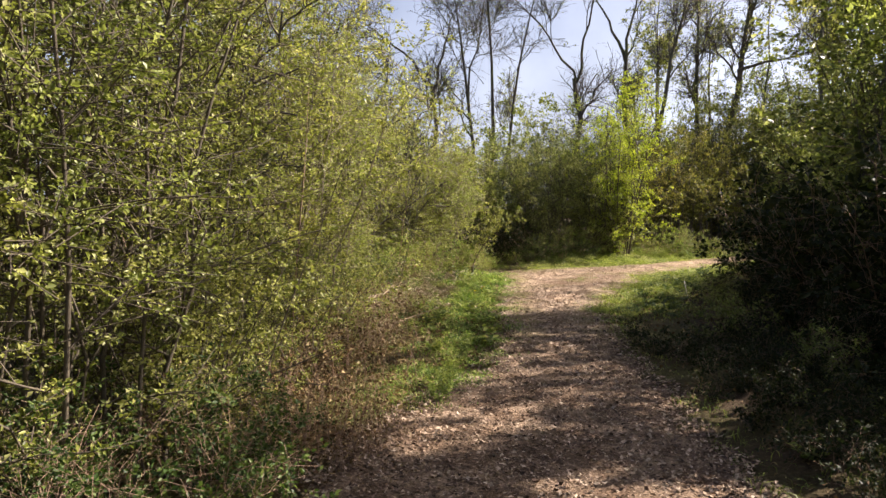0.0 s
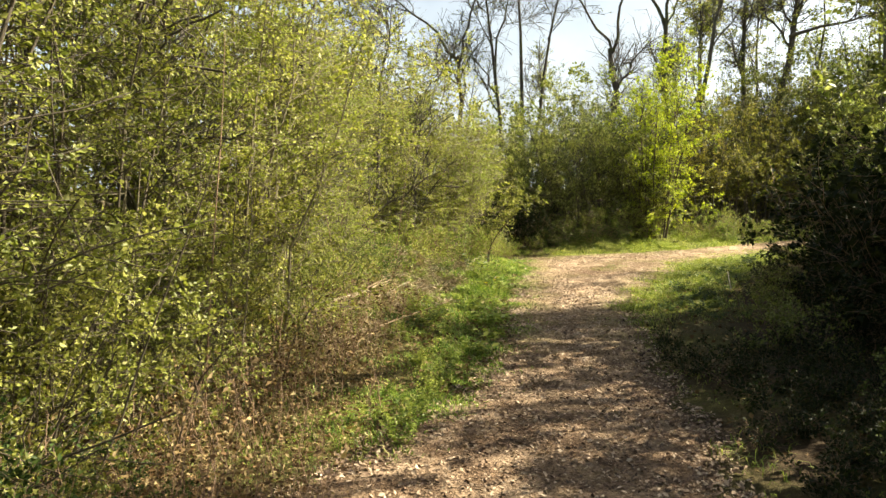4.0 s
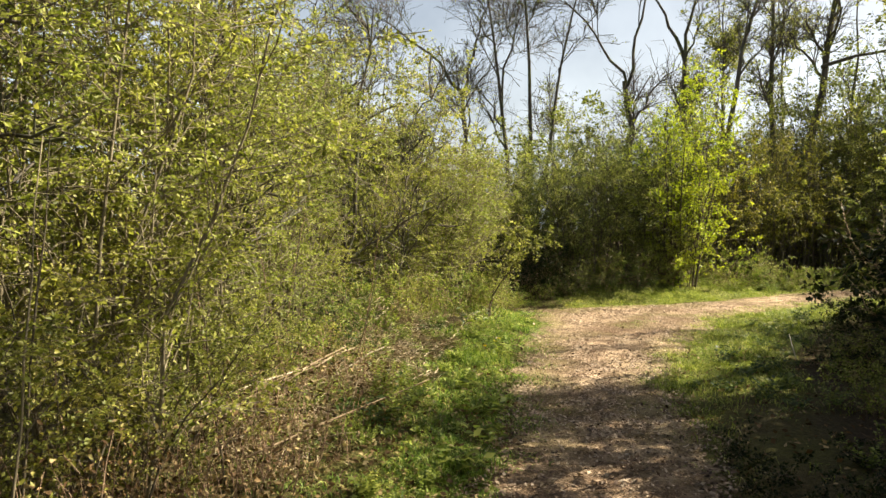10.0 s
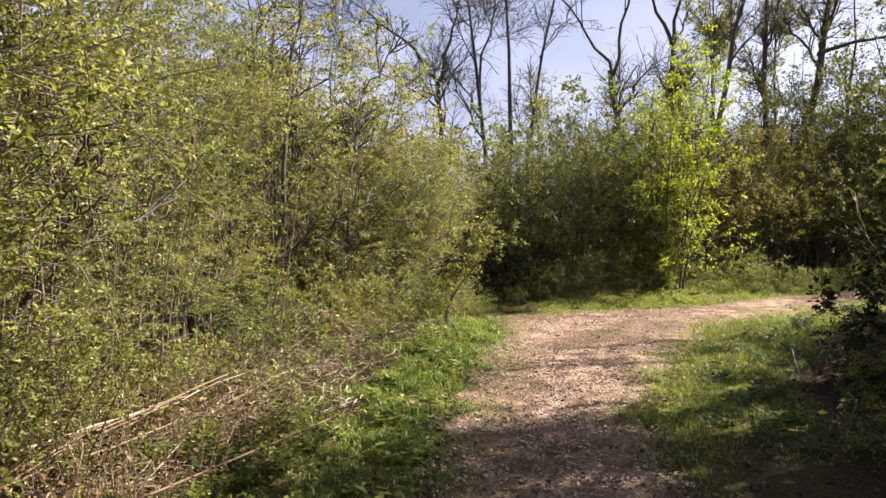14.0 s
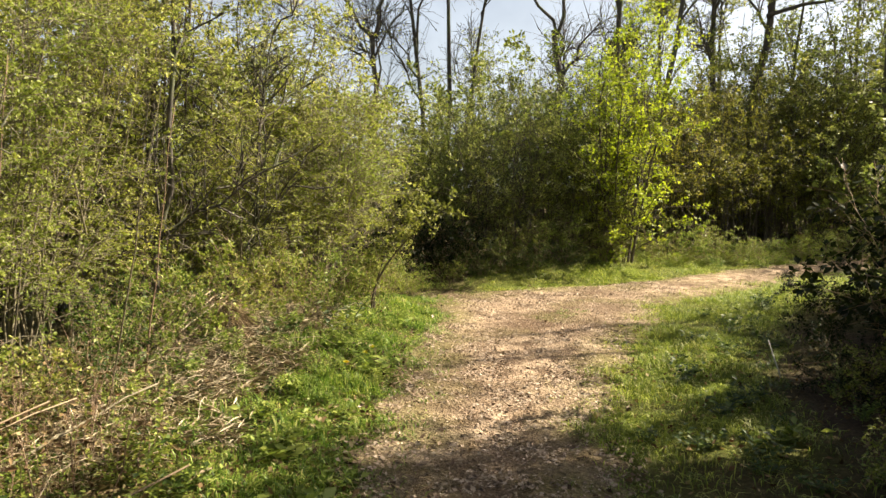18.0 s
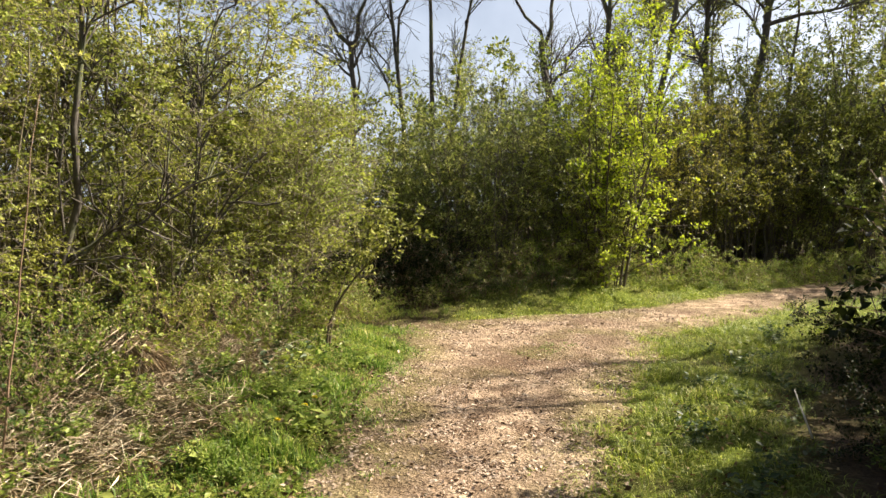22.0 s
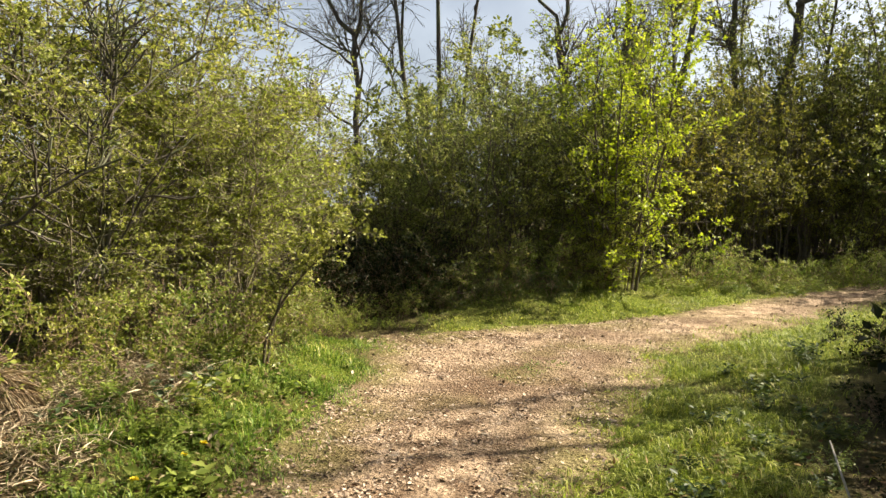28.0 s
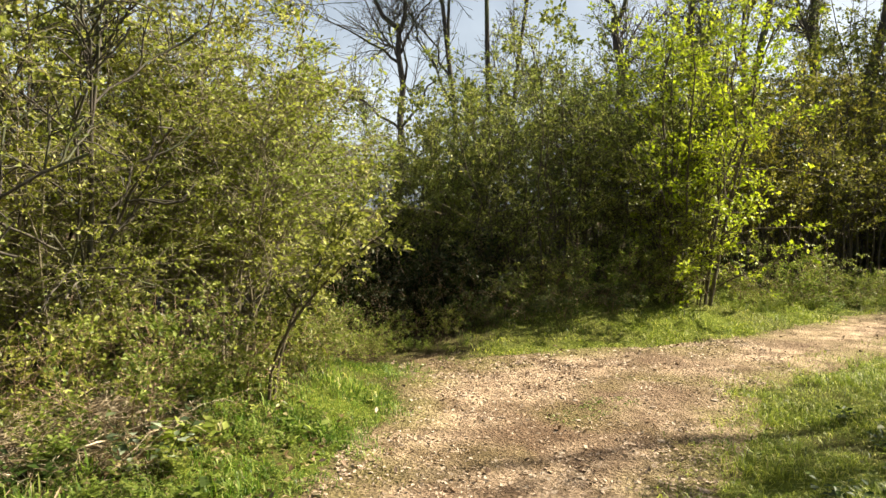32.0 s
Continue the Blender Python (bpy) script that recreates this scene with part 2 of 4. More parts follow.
def path_material():
    """Trodden earth with gravel; darker leaf mould where the 'mould' attribute is high."""
    m, nt, bsdf, out = material("trodden_earth")
    co = object_coords(nt)
    vor = nt.nodes.new("ShaderNodeTexVoronoi")
    vor.inputs["Scale"].default_value = 42
    nt.links.new(co, vor.inputs["Vector"])
    fine = noise_node(nt, 55, 8, 0.75, co)
    mid = noise_node(nt, 3.2, 5, 0.6, co)
    sand = ramp_node(nt, fine.outputs["Fac"], [(0.25, (0.28, 0.205, 0.126)), (0.5, (0.50, 0.382, 0.270)), (0.75, (0.72, 0.58, 0.435))])
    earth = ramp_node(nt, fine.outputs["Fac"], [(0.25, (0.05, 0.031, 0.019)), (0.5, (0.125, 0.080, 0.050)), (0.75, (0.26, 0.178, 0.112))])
    f = ramp_node(nt, mid.outputs["Fac"], [(0.38, (0, 0, 0)), (0.60, (0.9, 0.9, 0.9))])
    col = mix_node(nt, f.outputs[0], sand.outputs[0], earth.outputs[0])
    broad = noise_node(nt, 0.75, 3, 0.55, co)
    fb = ramp_node(nt, broad.outputs["Fac"], [(0.45, (0, 0, 0)), (0.60, (0.65, 0.65, 0.65))])
    col = mix_node(nt, fb.outputs[0], col, earth.outputs[0])
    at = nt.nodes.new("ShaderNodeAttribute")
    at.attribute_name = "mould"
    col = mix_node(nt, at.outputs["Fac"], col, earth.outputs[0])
    moss = ramp_node(nt, fine.outputs["Fac"], [(0.25, (0.075, 0.070, 0.022)), (0.5, (0.19, 0.172, 0.062)), (0.75, (0.36, 0.315, 0.145))])
    at_moss = nt.nodes.new("ShaderNodeAttribute")
    at_moss.attribute_name = "moss"
    col = mix_node(nt, at_moss.outputs["Fac"], col, moss.outputs[0])
    cell = ramp_node(nt, vor.outputs["Color"], [(0.0, (0.58, 0.55, 0.52)), (1.0, (1.28, 1.25, 1.2))])
    col = mix_node(nt, 0.9, col, cell.outputs[0], "MULTIPLY")
    nt.links.new(col, bsdf.inputs["Base Color"])
    bsdf.inputs["Roughness"].default_value = 0.92
    bsdf.inputs["Specular IOR Level"].default_value = 0.2
    h = nt.nodes.new("ShaderNodeMath")
    h.operation = "ADD"
    nt.links.new(vor.outputs["Distance"], h.inputs[0])
    nt.links.new(fine.outputs["Fac"], h.inputs[1])
    bump_node(nt, h.outputs[0], 0.8, 0.022, bsdf)
    return m


SOIL, EARTH = ground_material(), path_material()


# ---- geometry helpers ----
def mesh_from(name, verts, faces, mat):
    """A mesh from an (n, 3) array of vertices and a list of (m, k) arrays of corners."""
    me = bpy.data.meshes.new(name)
    verts = np.asarray(verts, np.float32)
    faces = [np.asarray(f, np.int32) for f in faces if len(f)]
    sizes = np.concatenate([np.full(len(f), f.shape[1], np.int32) for f in faces])
    corners = np.concatenate([f.ravel() for f in faces])
    me.vertices.add(len(verts))
    me.vertices.foreach_set("co", verts.ravel())
    me.loops.add(len(corners))
    me.loops.foreach_set("vertex_index", corners)
    me.polygons.add(len(sizes))
    me.polygons.foreach_set("loop_start", np.concatenate([[0], np.cumsum(sizes)[:-1]]).astype(np.int32))
    me.polygons.foreach_set("loop_total", sizes)
    me.update(calc_edges=True)
    me.materials.append(mat)
    return me


def piece(name, me, parent=None, label=""):
    ob = new(name, me)
    ob.parent = parent
    return tagged(ob, label)


def unit(v):
    return v / np.maximum(np.linalg.norm(v, axis=-1, keepdims=True), 1e-9)


def tubes(points, radii, sides=4):
    """Tapered tubes along n polylines of m points: (n, m, 3) and (n, m)."""
    n, m, _ = points.shape
    along = unit(points[:, -1] - points[:, 0])
    ref = np.where(np.abs(along[:, 2:3]) > 0.8, [[1.0, 0, 0]], [[0, 0, 1.0]])
    u = unit(np.cross(along, ref))
    v = np.cross(along, u)
    a = np.arange(sides) * 2 * math.pi / sides
    ring = np.cos(a)[None, :, None] * u[:, None] + np.sin(a)[None, :, None] * v[:, None]
    verts = points[:, :, None] + ring[:, None] * radii[:, :, None, None]
    idx = np.arange(n * m * sides).reshape(n, m, sides)
    a0, a1 = idx[:, :-1], idx[:, 1:]
    quads = np.stack([a0, np.roll(a0, -1, 2), np.roll(a1, -1, 2), a1], -1).reshape(-1, 4)
    return verts.reshape(-1, 3), quads


def leaf_blades(place, way, face, length, width, fold=0.25):
    """Small folded leaves: (n, 3) places, directions and facings. Two triangles each."""
    side = unit(np.cross(way, face))
    up = np.cross(side, way)
    length, width = length[:, None], width[:, None]
    mid = place + way * length * 0.45
    tip = place + way * length - up * length * 0.12
    left = mid + side * width * 0.5 + up * width * fold
    right = mid - side * width * 0.5 + up * width * fold
    n = len(place)
    verts = np.stack([place, left, tip, right], 1).reshape(-1, 3)
    k = np.arange(n)[:, None] * 4
    return verts, np.concatenate([k + [0, 2, 1], k + [0, 3, 2]]).reshape(-1, 3)


class Geo:
    """Collects vertices and faces of one mesh."""

    def __init__(self):
        self.verts, self.faces, self.count = [], [], 0

    def add(self, vf):
        v, f = vf
        self.verts.append(v)
        self.faces.append(f + self.count)
        self.count += len(v)

    def mesh(self, name, mat):
        return mesh_from(name, np.concatenate(self.verts), self.faces, mat)


def along(points, u):
    """Points and directions at parameters u (n,) of polylines (n, m, 3)."""
    m = points.shape[1]
    f = np.clip(u, 0, 0.999) * (m - 1)
    i = f.astype(int)
    k = np.arange(len(points))
    a, b = points[k, i], points[k, i + 1]
    return a + (b - a) * (f - i)[:, None], unit(b - a)


def grow(rng, parents, prad, count, span, length, spread, lift, m, droop=0.0, ratio=0.55, taper=0.5, level=1.0):
    """Side shoots on polylines: their points and radii. level: how far they rise or fall, 1 for freely."""
    who = rng.integers(0, len(parents), count)
    u = rng.uniform(*span, count)
    start, way = along(parents[who], u)
    wild = unit(rng.normal(size=(count, 3)))
    way = unit((way * (1 - spread) + wild * spread) * np.array([1, 1, level]) + np.array([0, 0, lift]))
    size = rng.uniform(*length, count) * (1.15 - taper * u)
    s = np.linspace(0, 1, m)[None, :, None]
    bend = unit(rng.normal(size=(count, 3))) * 0.16 + np.array([0, 0, -droop])
    pts = start[:, None] + (way[:, None] * s + bend[:, None] * s * s) * size[:, None, None]
    if m > 3:
        pts[:, 1:] += rng.normal(size=(count, m - 1, 3)) * (size[:, None, None] * 0.025)
    pr = prad[who, np.clip((u * (prad.shape[1] - 1)).astype(int), 0, prad.shape[1] - 1)]
    rad = (pr * ratio)[:, None] * np.linspace(1, 0.35, m)[None]
    return pts, rad


def foliage(rng, twigs, count, length, ratio=0.62, up=0.6, sprig=4):
    """Leaves in sprigs of a few round one node of a twig."""
    nodes = count // sprig
    who = rng.integers(0, len(twigs), nodes)
    place, way = along(twigs[who], rng.uniform(0.05, 1, nodes))
    place, way = np.repeat(place, sprig, 0), np.repeat(way, sprig, 0)
    n = nodes * sprig
    wild = unit(rng.normal(size=(n, 3)) * np.array([1, 1, 0.7]))
    place = place + way * (rng.uniform(-0.7, 0.7, n) * length)[:, None] + wild * length * 0.45
    way = unit(way * 0.5 + wild * 0.9)
    face = unit(rng.normal(size=(n, 3)) * 0.85 + np.array([0.35, -0.1, up * 1.4]))
    size = rng.uniform(0.55, 1.3, n) * length
    return leaf_blades(place, way, face, size, size * ratio)


def shrub(name, seed, height, reach, stems, branches, twigs, leaves, leaf_len, leaf_mat, twig_mat=TWIG, stem_r=0.016, low=0.08,
          lift=0.25, label="", group="", category="shrub", upright=0.6, level=1.0):
    """A many-stemmed bush: an Empty at its foot with its stems and its crown."""
    rng = np.random.default_rng(seed)
    m = 7
    ang = rng.uniform(0, 2 * math.pi, stems)
    out = np.stack([np.cos(ang), np.sin(ang), 0 * ang], -1)
    foot = out * rng.uniform(0, reach * 0.45, stems)[:, None]
    h = height * rng.uniform(0.6, 1.0, stems)
    s = np.linspace(0, 1, m)[None, :, None]
    lean = out * (rng.uniform(0.1, 1.0, stems) * reach * (1 - upright * 0.5))[:, None]
    pts = foot[:, None] + lean[:, None] * s ** 1.5 + np.array([0, 0, 1.0]) * h[:, None, None] * s
    pts[:, 1:] += rng.normal(size=(stems, m - 1, 3)) * np.array([0.05, 0.05, 0.02]) * height * 0.25
    pts[:, 0, 2] = -0.06
    rad = rng.uniform(0.6, 1.2, stems)[:, None] * stem_r * np.linspace(1, 0.3, m)[None]
    b_pts, b_rad = grow(rng, pts, rad, branches, (low, 1.0), (reach * 0.45, reach * 0.95), 0.62, lift, 5, 0.12, level=0.5 + 0.5 * level)
    t_pts, t_rad = grow(rng, b_pts, b_rad, twigs, (0.1, 1.0), (reach * 0.16, reach * 0.36), 0.6, 0.12 * level, 2, 0.1, level=level)
    t_rad = np.maximum(t_rad, 0.0026 if height > 1.5 else 0.0012)
    base = tagged(new(name), label, category, group)
    for i in range(stems):
        one = Geo()
        one.add(tubes(pts[i:i + 1], rad[i:i + 1], 5))
        piece("stem", one.mesh("stem", twig_mat), base)
    wood = Geo()
    wood.add(tubes(b_pts, np.maximum(b_rad, 0.003 if height > 1.5 else 0.0016), 3))
    wood.add(tubes(t_pts, t_rad, 3))
    tagged(piece("twig_mass", wood.mesh("twig_mass", twig_mat), base), kind="stuff")
    crown = Geo()
    crown.add(foliage(rng, np.concatenate([t_pts, t_pts, t_pts, b_pts[:, [0, 2]], b_pts[:, [2, 4]]]), leaves, leaf_len))
    tagged(piece("crown", crown.mesh("crown", leaf_mat), base), kind="stuff")
    return base


def tree(name, seed, stems, limbs, boughs, twigs, leaves=0, leaf_len=0.06, leaf_mat=None, reach=3.0, clear=0.35, label="", group="", lift=0.35):
    """A tree: stems as (x, y, lean_x, lean_y, height, radius, start_height, taper), then limbs, boughs and twigs."""
    rng = np.random.default_rng(seed)
    m = 9
    s = np.linspace(0, 1, m)[:, None]
    pts, rad = [], []
    for x, y, lx, ly, h, r, z0, *thin in stems:
        wave = np.array([math.sin(seed + x * 9), math.cos(seed * 2 + y * 7), 0]) * np.sin(s * 7.0) * 0.05
        p = np.array([x, y, z0]) + np.array([lx, ly, 0]) * s ** 1.2 + np.array([0, 0, h - z0]) * s + wave * s
        p[1:] += rng.normal(size=(m - 1, 3)) * np.array([0.07, 0.07, 0.0])
        pts.append(p)
        rad.append(0.86 * r * (1 - (thin or [0.8])[0] * s[:, 0]) * np.where(s[:, 0] < 0.05, 1.35 if z0 < 0.3 else 1.0, 1.0))
    pts, rad = np.array(pts), np.array(rad)
    l_pts, l_rad = grow(rng, pts, rad, limbs, (clear, 0.98), (reach * 0.5, reach), 0.5, lift, 7, -0.05, 0.5)
    b_pts, b_rad = grow(rng, l_pts, l_rad, boughs, (0.2, 1.0), (reach * 0.22, reach * 0.5), 0.55, 0.15, 5, 0.0, 0.55)
    t_pts, t_rad = grow(rng, b_pts, b_rad, twigs, (0.1, 1.0), (reach * 0.10, reach * 0.24), 0.55, 0.1, 4, 0.05, 0.6)
    base = tagged(new(name), label, "tree", group)
    for i in range(len(pts)):
        one = Geo()
        one.add(tubes(pts[i:i + 1], rad[i:i + 1], 9))
        stem_ob = piece("trunk", one.mesh("trunk", BARK), base)
        trunk = stem_ob if i == 0 else trunk
    for i in range(limbs):
        one = Geo()
        one.add(tubes(l_pts[i:i + 1], np.maximum(l_rad[i:i + 1], 0.010), 5))
        piece("limb", one.mesh("limb", BARK), trunk)
    fine = Geo()
    fine.add(tubes(b_pts, np.maximum(b_rad, 0.009), 4))
    fine.add(tubes(t_pts, np.maximum(t_rad, 0.0055), 3))
    tagged(piece("twig_mass", fine.mesh("twig_mass", BARK), base), kind="stuff")
    if leaves:
        crown = Geo()
        crown.add(foliage(rng, t_pts, leaves, leaf_len))
        tagged(piece("crown", crown.mesh("crown", leaf_mat), base), kind="stuff")
    return base


# ---- the lie of the land ----
STRIP_MAIN = [(-0.3, -12, 1.6), (-0.35, 3, 1.4), (-0.2, 5.2, 1.22), (0.28, 7.3, 0.76), (0.43, 9.5, 0.68), (0.53, 12, 0.80), (0.76, 13.3, 0.96), (1.07, 14.8, 1.2), (1.45, 16.2, 1.45)]
STRIP_BEND = [(0.18, 17.1, 0.36), (0.65, 16.6, 0.75), (1.9, 17.0, 0.95), (3.3, 17.75, 0.72), (4.85, 19.1, 0.75), (6.5, 20.6, 0.8), (9, 22.8, 0.8), (14, 27, 0.8), (30, 40, 0.8)]
STRIP_SIDE = [(0.3, 16.8, 0.5), (-0.3, 18.5, 0.4), (-0.9, 20.5, 0.4), (-2, 23, 0.4)]


def strip_gap(x, y, strip):
    """Distance to a strip's edge: below zero inside it."""
    best = np.full(np.shape(x), 1e9)
    for (x0, y0, w0), (x1, y1, w1) in zip(strip, strip[1:]):
        dx, dy = x1 - x0, y1 - y0
        f = np.clip(((x - x0) * dx + (y - y0) * dy) / (dx * dx + dy * dy), 0, 1)
        best = np.minimum(best, np.hypot(x - x0 - f * dx, y - y0 - f * dy) - w0 - f * (w1 - w0))
    return best


def ripple(x, y, k=1.0):
    """A smooth uneven field of about -1 to 1."""
    return (np.sin(x * 1.7 * k + np.sin(y * 1.1 * k) * 1.3) + np.sin(y * 2.3 * k + 1.7 + np.sin(x * 1.9 * k)) + 0.6 * np.sin((x + y) * 4.1 * k + 2 * np.sin(x * 2.7 * k - y * k))) / 2.6


def path_gap(x, y):
    d = np.minimum(strip_gap(x, y, STRIP_MAIN), strip_gap(x, y, STRIP_BEND))
    return d + 0.09 * ripple(x, y, 1.9) + 0.06 * ripple(x, y, 5.3)


def smooth(a, b, v):
    f = np.clip((v - a) / (b - a), 0, 1)
    return f * f * (3 - 2 * f)


def ground_z(x, y):
    x, y = np.asarray(x, float), np.asarray(y, float)
    d = np.minimum(strip_gap(x, y, STRIP_MAIN), strip_gap(x, y, STRIP_BEND))
    z = 0.15 * smooth(14, 19, y) * smooth(-1.5, 1.0, x)
    z = z + 0.07 * smooth(0.0, 0.9, d) + 0.03 * ripple(x, y, 0.8) * smooth(-0.3, 0.8, d) + 0.012 * ripple(x, y, 2.5)
    beyond = smooth(0.2, 2.2, d) * smooth(16.5, 18.5, y - 0.25 * x + 0.6) * smooth(0.2, 1.6, x)
    z = z + 0.28 * beyond
    left = smooth(0.1, 0.8, d) * smooth(0.3, -0.6, x) * smooth(11, 14.5, y) * smooth(18.2, 16.6, y)
    z = z + 0.12 * left
    side = strip_gap(x, y, STRIP_SIDE)
    return z - 0.07 * smooth(1.0, -0.3, side) * smooth(17.6, 19.5, y)


def bend_gap(x, y):
    return np.minimum(strip_gap(x, y, STRIP_MAIN), strip_gap(x, y, STRIP_BEND))


def turf_left(x, y):
    d = bend_gap(x, y)
    return (x < 0.6) * (y < 17.2 + 0.2 * x) * smooth(-0.42, 0.16, d + 0.12 * ripple(x, y, 4.0)) * (0.2 + 0.8 * smooth(0.85, 0.45, d)) * smooth(4.5, 8.0, y) * (0.4 + 0.6 * smooth(-0.5, 0.3, ripple(x, y, 1.6) + 0.3))


def turf_right(x, y):
    d = bend_gap(x, y)
    return (x > 0.8) * (y < 16.6 + 0.85 * (x - 2)) * smooth(-0.42, 0.16, d + 0.12 * ripple(x, y, 4.0)) * smooth(1.55, 0.85, d - 0.35 * smooth(14, 17, y)) * np.clip(0.03 + 0.12 * smooth(0.45, 0.1, d) + smooth(9.7, 12.0, y), 0, 1) * (0.4 + 0.6 * smooth(-0.5, 0.3, ripple(x, y, 1.9) + 0.25))


def turf_far(x, y):
    d = bend_gap(x, y)
    return (x > -0.1) * (y > 17.0 + 0.6 * (x - 0.6) * (x > 0.6)) * smooth(-0.42, 0.16, d + 0.12 * ripple(x, y, 4.0)) * smooth(2.1, 0.9, d) * smooth(0.25, 1.0, x) * (0.55 + 0.45 * smooth(-0.4, 0.3, ripple(x, y, 1.7)))


def axis(lo, hi, step, far):
    near = np.arange(lo, hi + step / 2, step)
    return np.concatenate([[-far, -far * 0.4, -60, lo - 14, lo - 5, lo - 1.5], near, [hi + 1.5, hi + 5, hi + 14, 70, far * 0.4, far]])


def grid_mesh(name, xs, ys, zs, mat, keep=None):
    nx, ny = len(xs), len(ys)
    gx, gy = np.meshgrid(xs, ys)
    verts = np.stack([gx, gy, zs], -1).reshape(-1, 3)
    idx = np.arange(nx * ny).reshape(ny, nx)
    quads = np.stack([idx[:-1, :-1], idx[:-1, 1:], idx[1:, 1:], idx[1:, :-1]], -1).reshape(-1, 4)
    if keep is not None:
        quads = quads[keep[quads].all(1)]
        used = np.unique(quads)
        back = np.zeros(nx * ny, int)
        back[used] = np.arange(len(used))
        verts, quads = verts[used], back[quads]
    me = mesh_from(name, verts, [quads], mat)
    me.polygons.foreach_set("use_smooth", np.ones(len(quads), bool))
    return me


xs, ys = axis(-7, 12, 0.15, 400), axis(-3, 27, 0.15, 400)
gx, gy = np.meshgrid(xs, ys)
ground = piece("ground", grid_mesh("ground", xs, ys, ground_z(gx, gy), SOIL))
tagged(ground, "dark woodland soil with moss and leaf mould", "ground", kind="structure")

turf = np.clip(turf_left(gx, gy) + turf_right(gx, gy) + turf_far(gx, gy), 0, 1)
att = ground.data.attributes.new("turf", "FLOAT", "POINT")
att.data.foreach_set("value", turf.ravel().astype(np.float32))

xs, ys = np.arange(-3, 12, 0.07), np.arange(-12, 26, 0.07)
gx, gy = np.meshgrid(xs, ys)
gap = path_gap(gx, gy)
pz = ground_z(gx, gy) + np.clip(-gap * 0.12, -0.05, 0.018) + 0.006 * ripple(gx, gy, 5) + np.random.default_rng(3).normal(size=gx.shape) * 0.0035
path_me = grid_mesh("path", xs, ys, pz, EARTH, (gap < 0.28).ravel())
path = piece("path", path_me)
tagged(path, "trodden earth footpath strewn with gravel and leaf litter", "path", kind="structure")
co = np.empty(len(path_me.vertices) * 3, np.float32)
path_me.vertices.foreach_get("co", co)
co = co.reshape(-1, 3)
cx, cy = co[:, 0], co[:, 1]
wear = ripple(cx, cy, 2.6)
crown_strip = np.exp(-((cx - 1.55 - (cy - 15.9) * 0.55) / 0.42) ** 2 - ((cy - 15.7) / 1.5) ** 2)      # between the two trodden lines
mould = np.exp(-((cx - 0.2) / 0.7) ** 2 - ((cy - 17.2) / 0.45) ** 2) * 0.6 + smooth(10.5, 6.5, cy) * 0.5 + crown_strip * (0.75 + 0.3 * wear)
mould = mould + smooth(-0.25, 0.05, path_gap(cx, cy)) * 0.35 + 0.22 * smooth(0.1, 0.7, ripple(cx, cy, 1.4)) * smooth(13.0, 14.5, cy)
moss = smooth(-0.75, -0.05, path_gap(cx, cy) + 0.12 * wear) * (0.35 + 0.45 * smooth(-0.4, 0.4, wear)) * smooth(8.0, 10.5, cy) + 0.45 * crown_strip * smooth(-0.2, 0.5, wear)
for kind_of, value in (("mould", mould), ("moss", moss)):
    att = path_me.attributes.new(kind_of, "FLOAT", "POINT")
    att.data.foreach_set("value", np.clip(value, 0, 1).astype(np.float32))


def at(x, y, turn=0.0, size=1.0, dz=0.0, tip=0.0):
    """A pose on the ground."""
    return pose(x, y, float(ground_z(x, y)) + dz, 0, tip, turn) @ Matrix.Scale(size, 4)


def put(base, m):
    base.matrix_basis = m
    return base


def spread(templates, spots, rng, size=(0.85, 1.15)):
    """Stands the templates on spots (x, y, scale); the first use of each takes the template itself."""
    fresh = list(templates)
    for x, y, k in spots:
        m = at(x, y, rng.uniform(0, 360), k * rng.uniform(*size))
        if fresh:
            put(fresh.pop(0), m)
        else:
            src = templates[int(rng.integers(0, len(templates)))]
            c = copy_thing(src, m)
            c.scale = m.to_scale()


# ---- the hedge along the path ----
rng = np.random.default_rng(11)
HEDGE_LABEL = "tall thin-stemmed hedge shrub with small yellow-green spring leaves"
hedge = [shrub("hedge_shrub", 20 + i, 4.6, 1.3, 13, 220, 1500, (31000, 31000, 26000)[i], (0.027, 0.027, 0.031)[i], (HEDGE_LEAF, HEDGE_LEAF, SPRING_LEAF)[i], (TWIG, TWIG, PALE_TWIG)[i], 0.014, low=(0.05, 0.05, 0.12)[i],
               label=HEDGE_LABEL, group="hedge beside the path", level=0.4) for i in range(3)]
spread(hedge[:2], [(-3.3, 1.2, 0.95), (-3.0, 2.7, 0.95)] + [(-2.95 - 0.2 * math.sin(y * 1.3), y, 1.0) for y in np.arange(3.8, 6.5, 1.0)], rng, (0.92, 1.1))
spread(hedge[2:], [(-2.95 - 0.2 * math.sin(y * 1.3) - 0.45 * (y > 12), y, 1.0 if y < 9 else 0.86) for y in np.arange(6.8, 14.0, 1.0)], rng, (0.92, 1.1))
back = shrub("hedge_shrub", 27, 4.9, 1.5, 12, 100, 520, 7600, 0.057, HEDGE_LEAF, TWIG, 0.016, low=0.0, label=HEDGE_LABEL, group="hedge beside the path", level=0.5)
spots = [(-4.2, 15.2, 0.95), (-3.0, 14.9, 0.95), (-3.3, 16.4, 1.0), (-4.6, 17.2, 1.0), (-3.7, 18.4, 0.85), (-5.6, 19.0, 0.9)]
spread([back], spots, rng)
rear = shrub("hedge_shrub", 28, 4.9, 1.5, 8, 60, 240, 4200, 0.064, HEDGE_LEAF, TWIG, 0.016, low=0.0, label=HEDGE_LABEL, group="hedge beside the path")
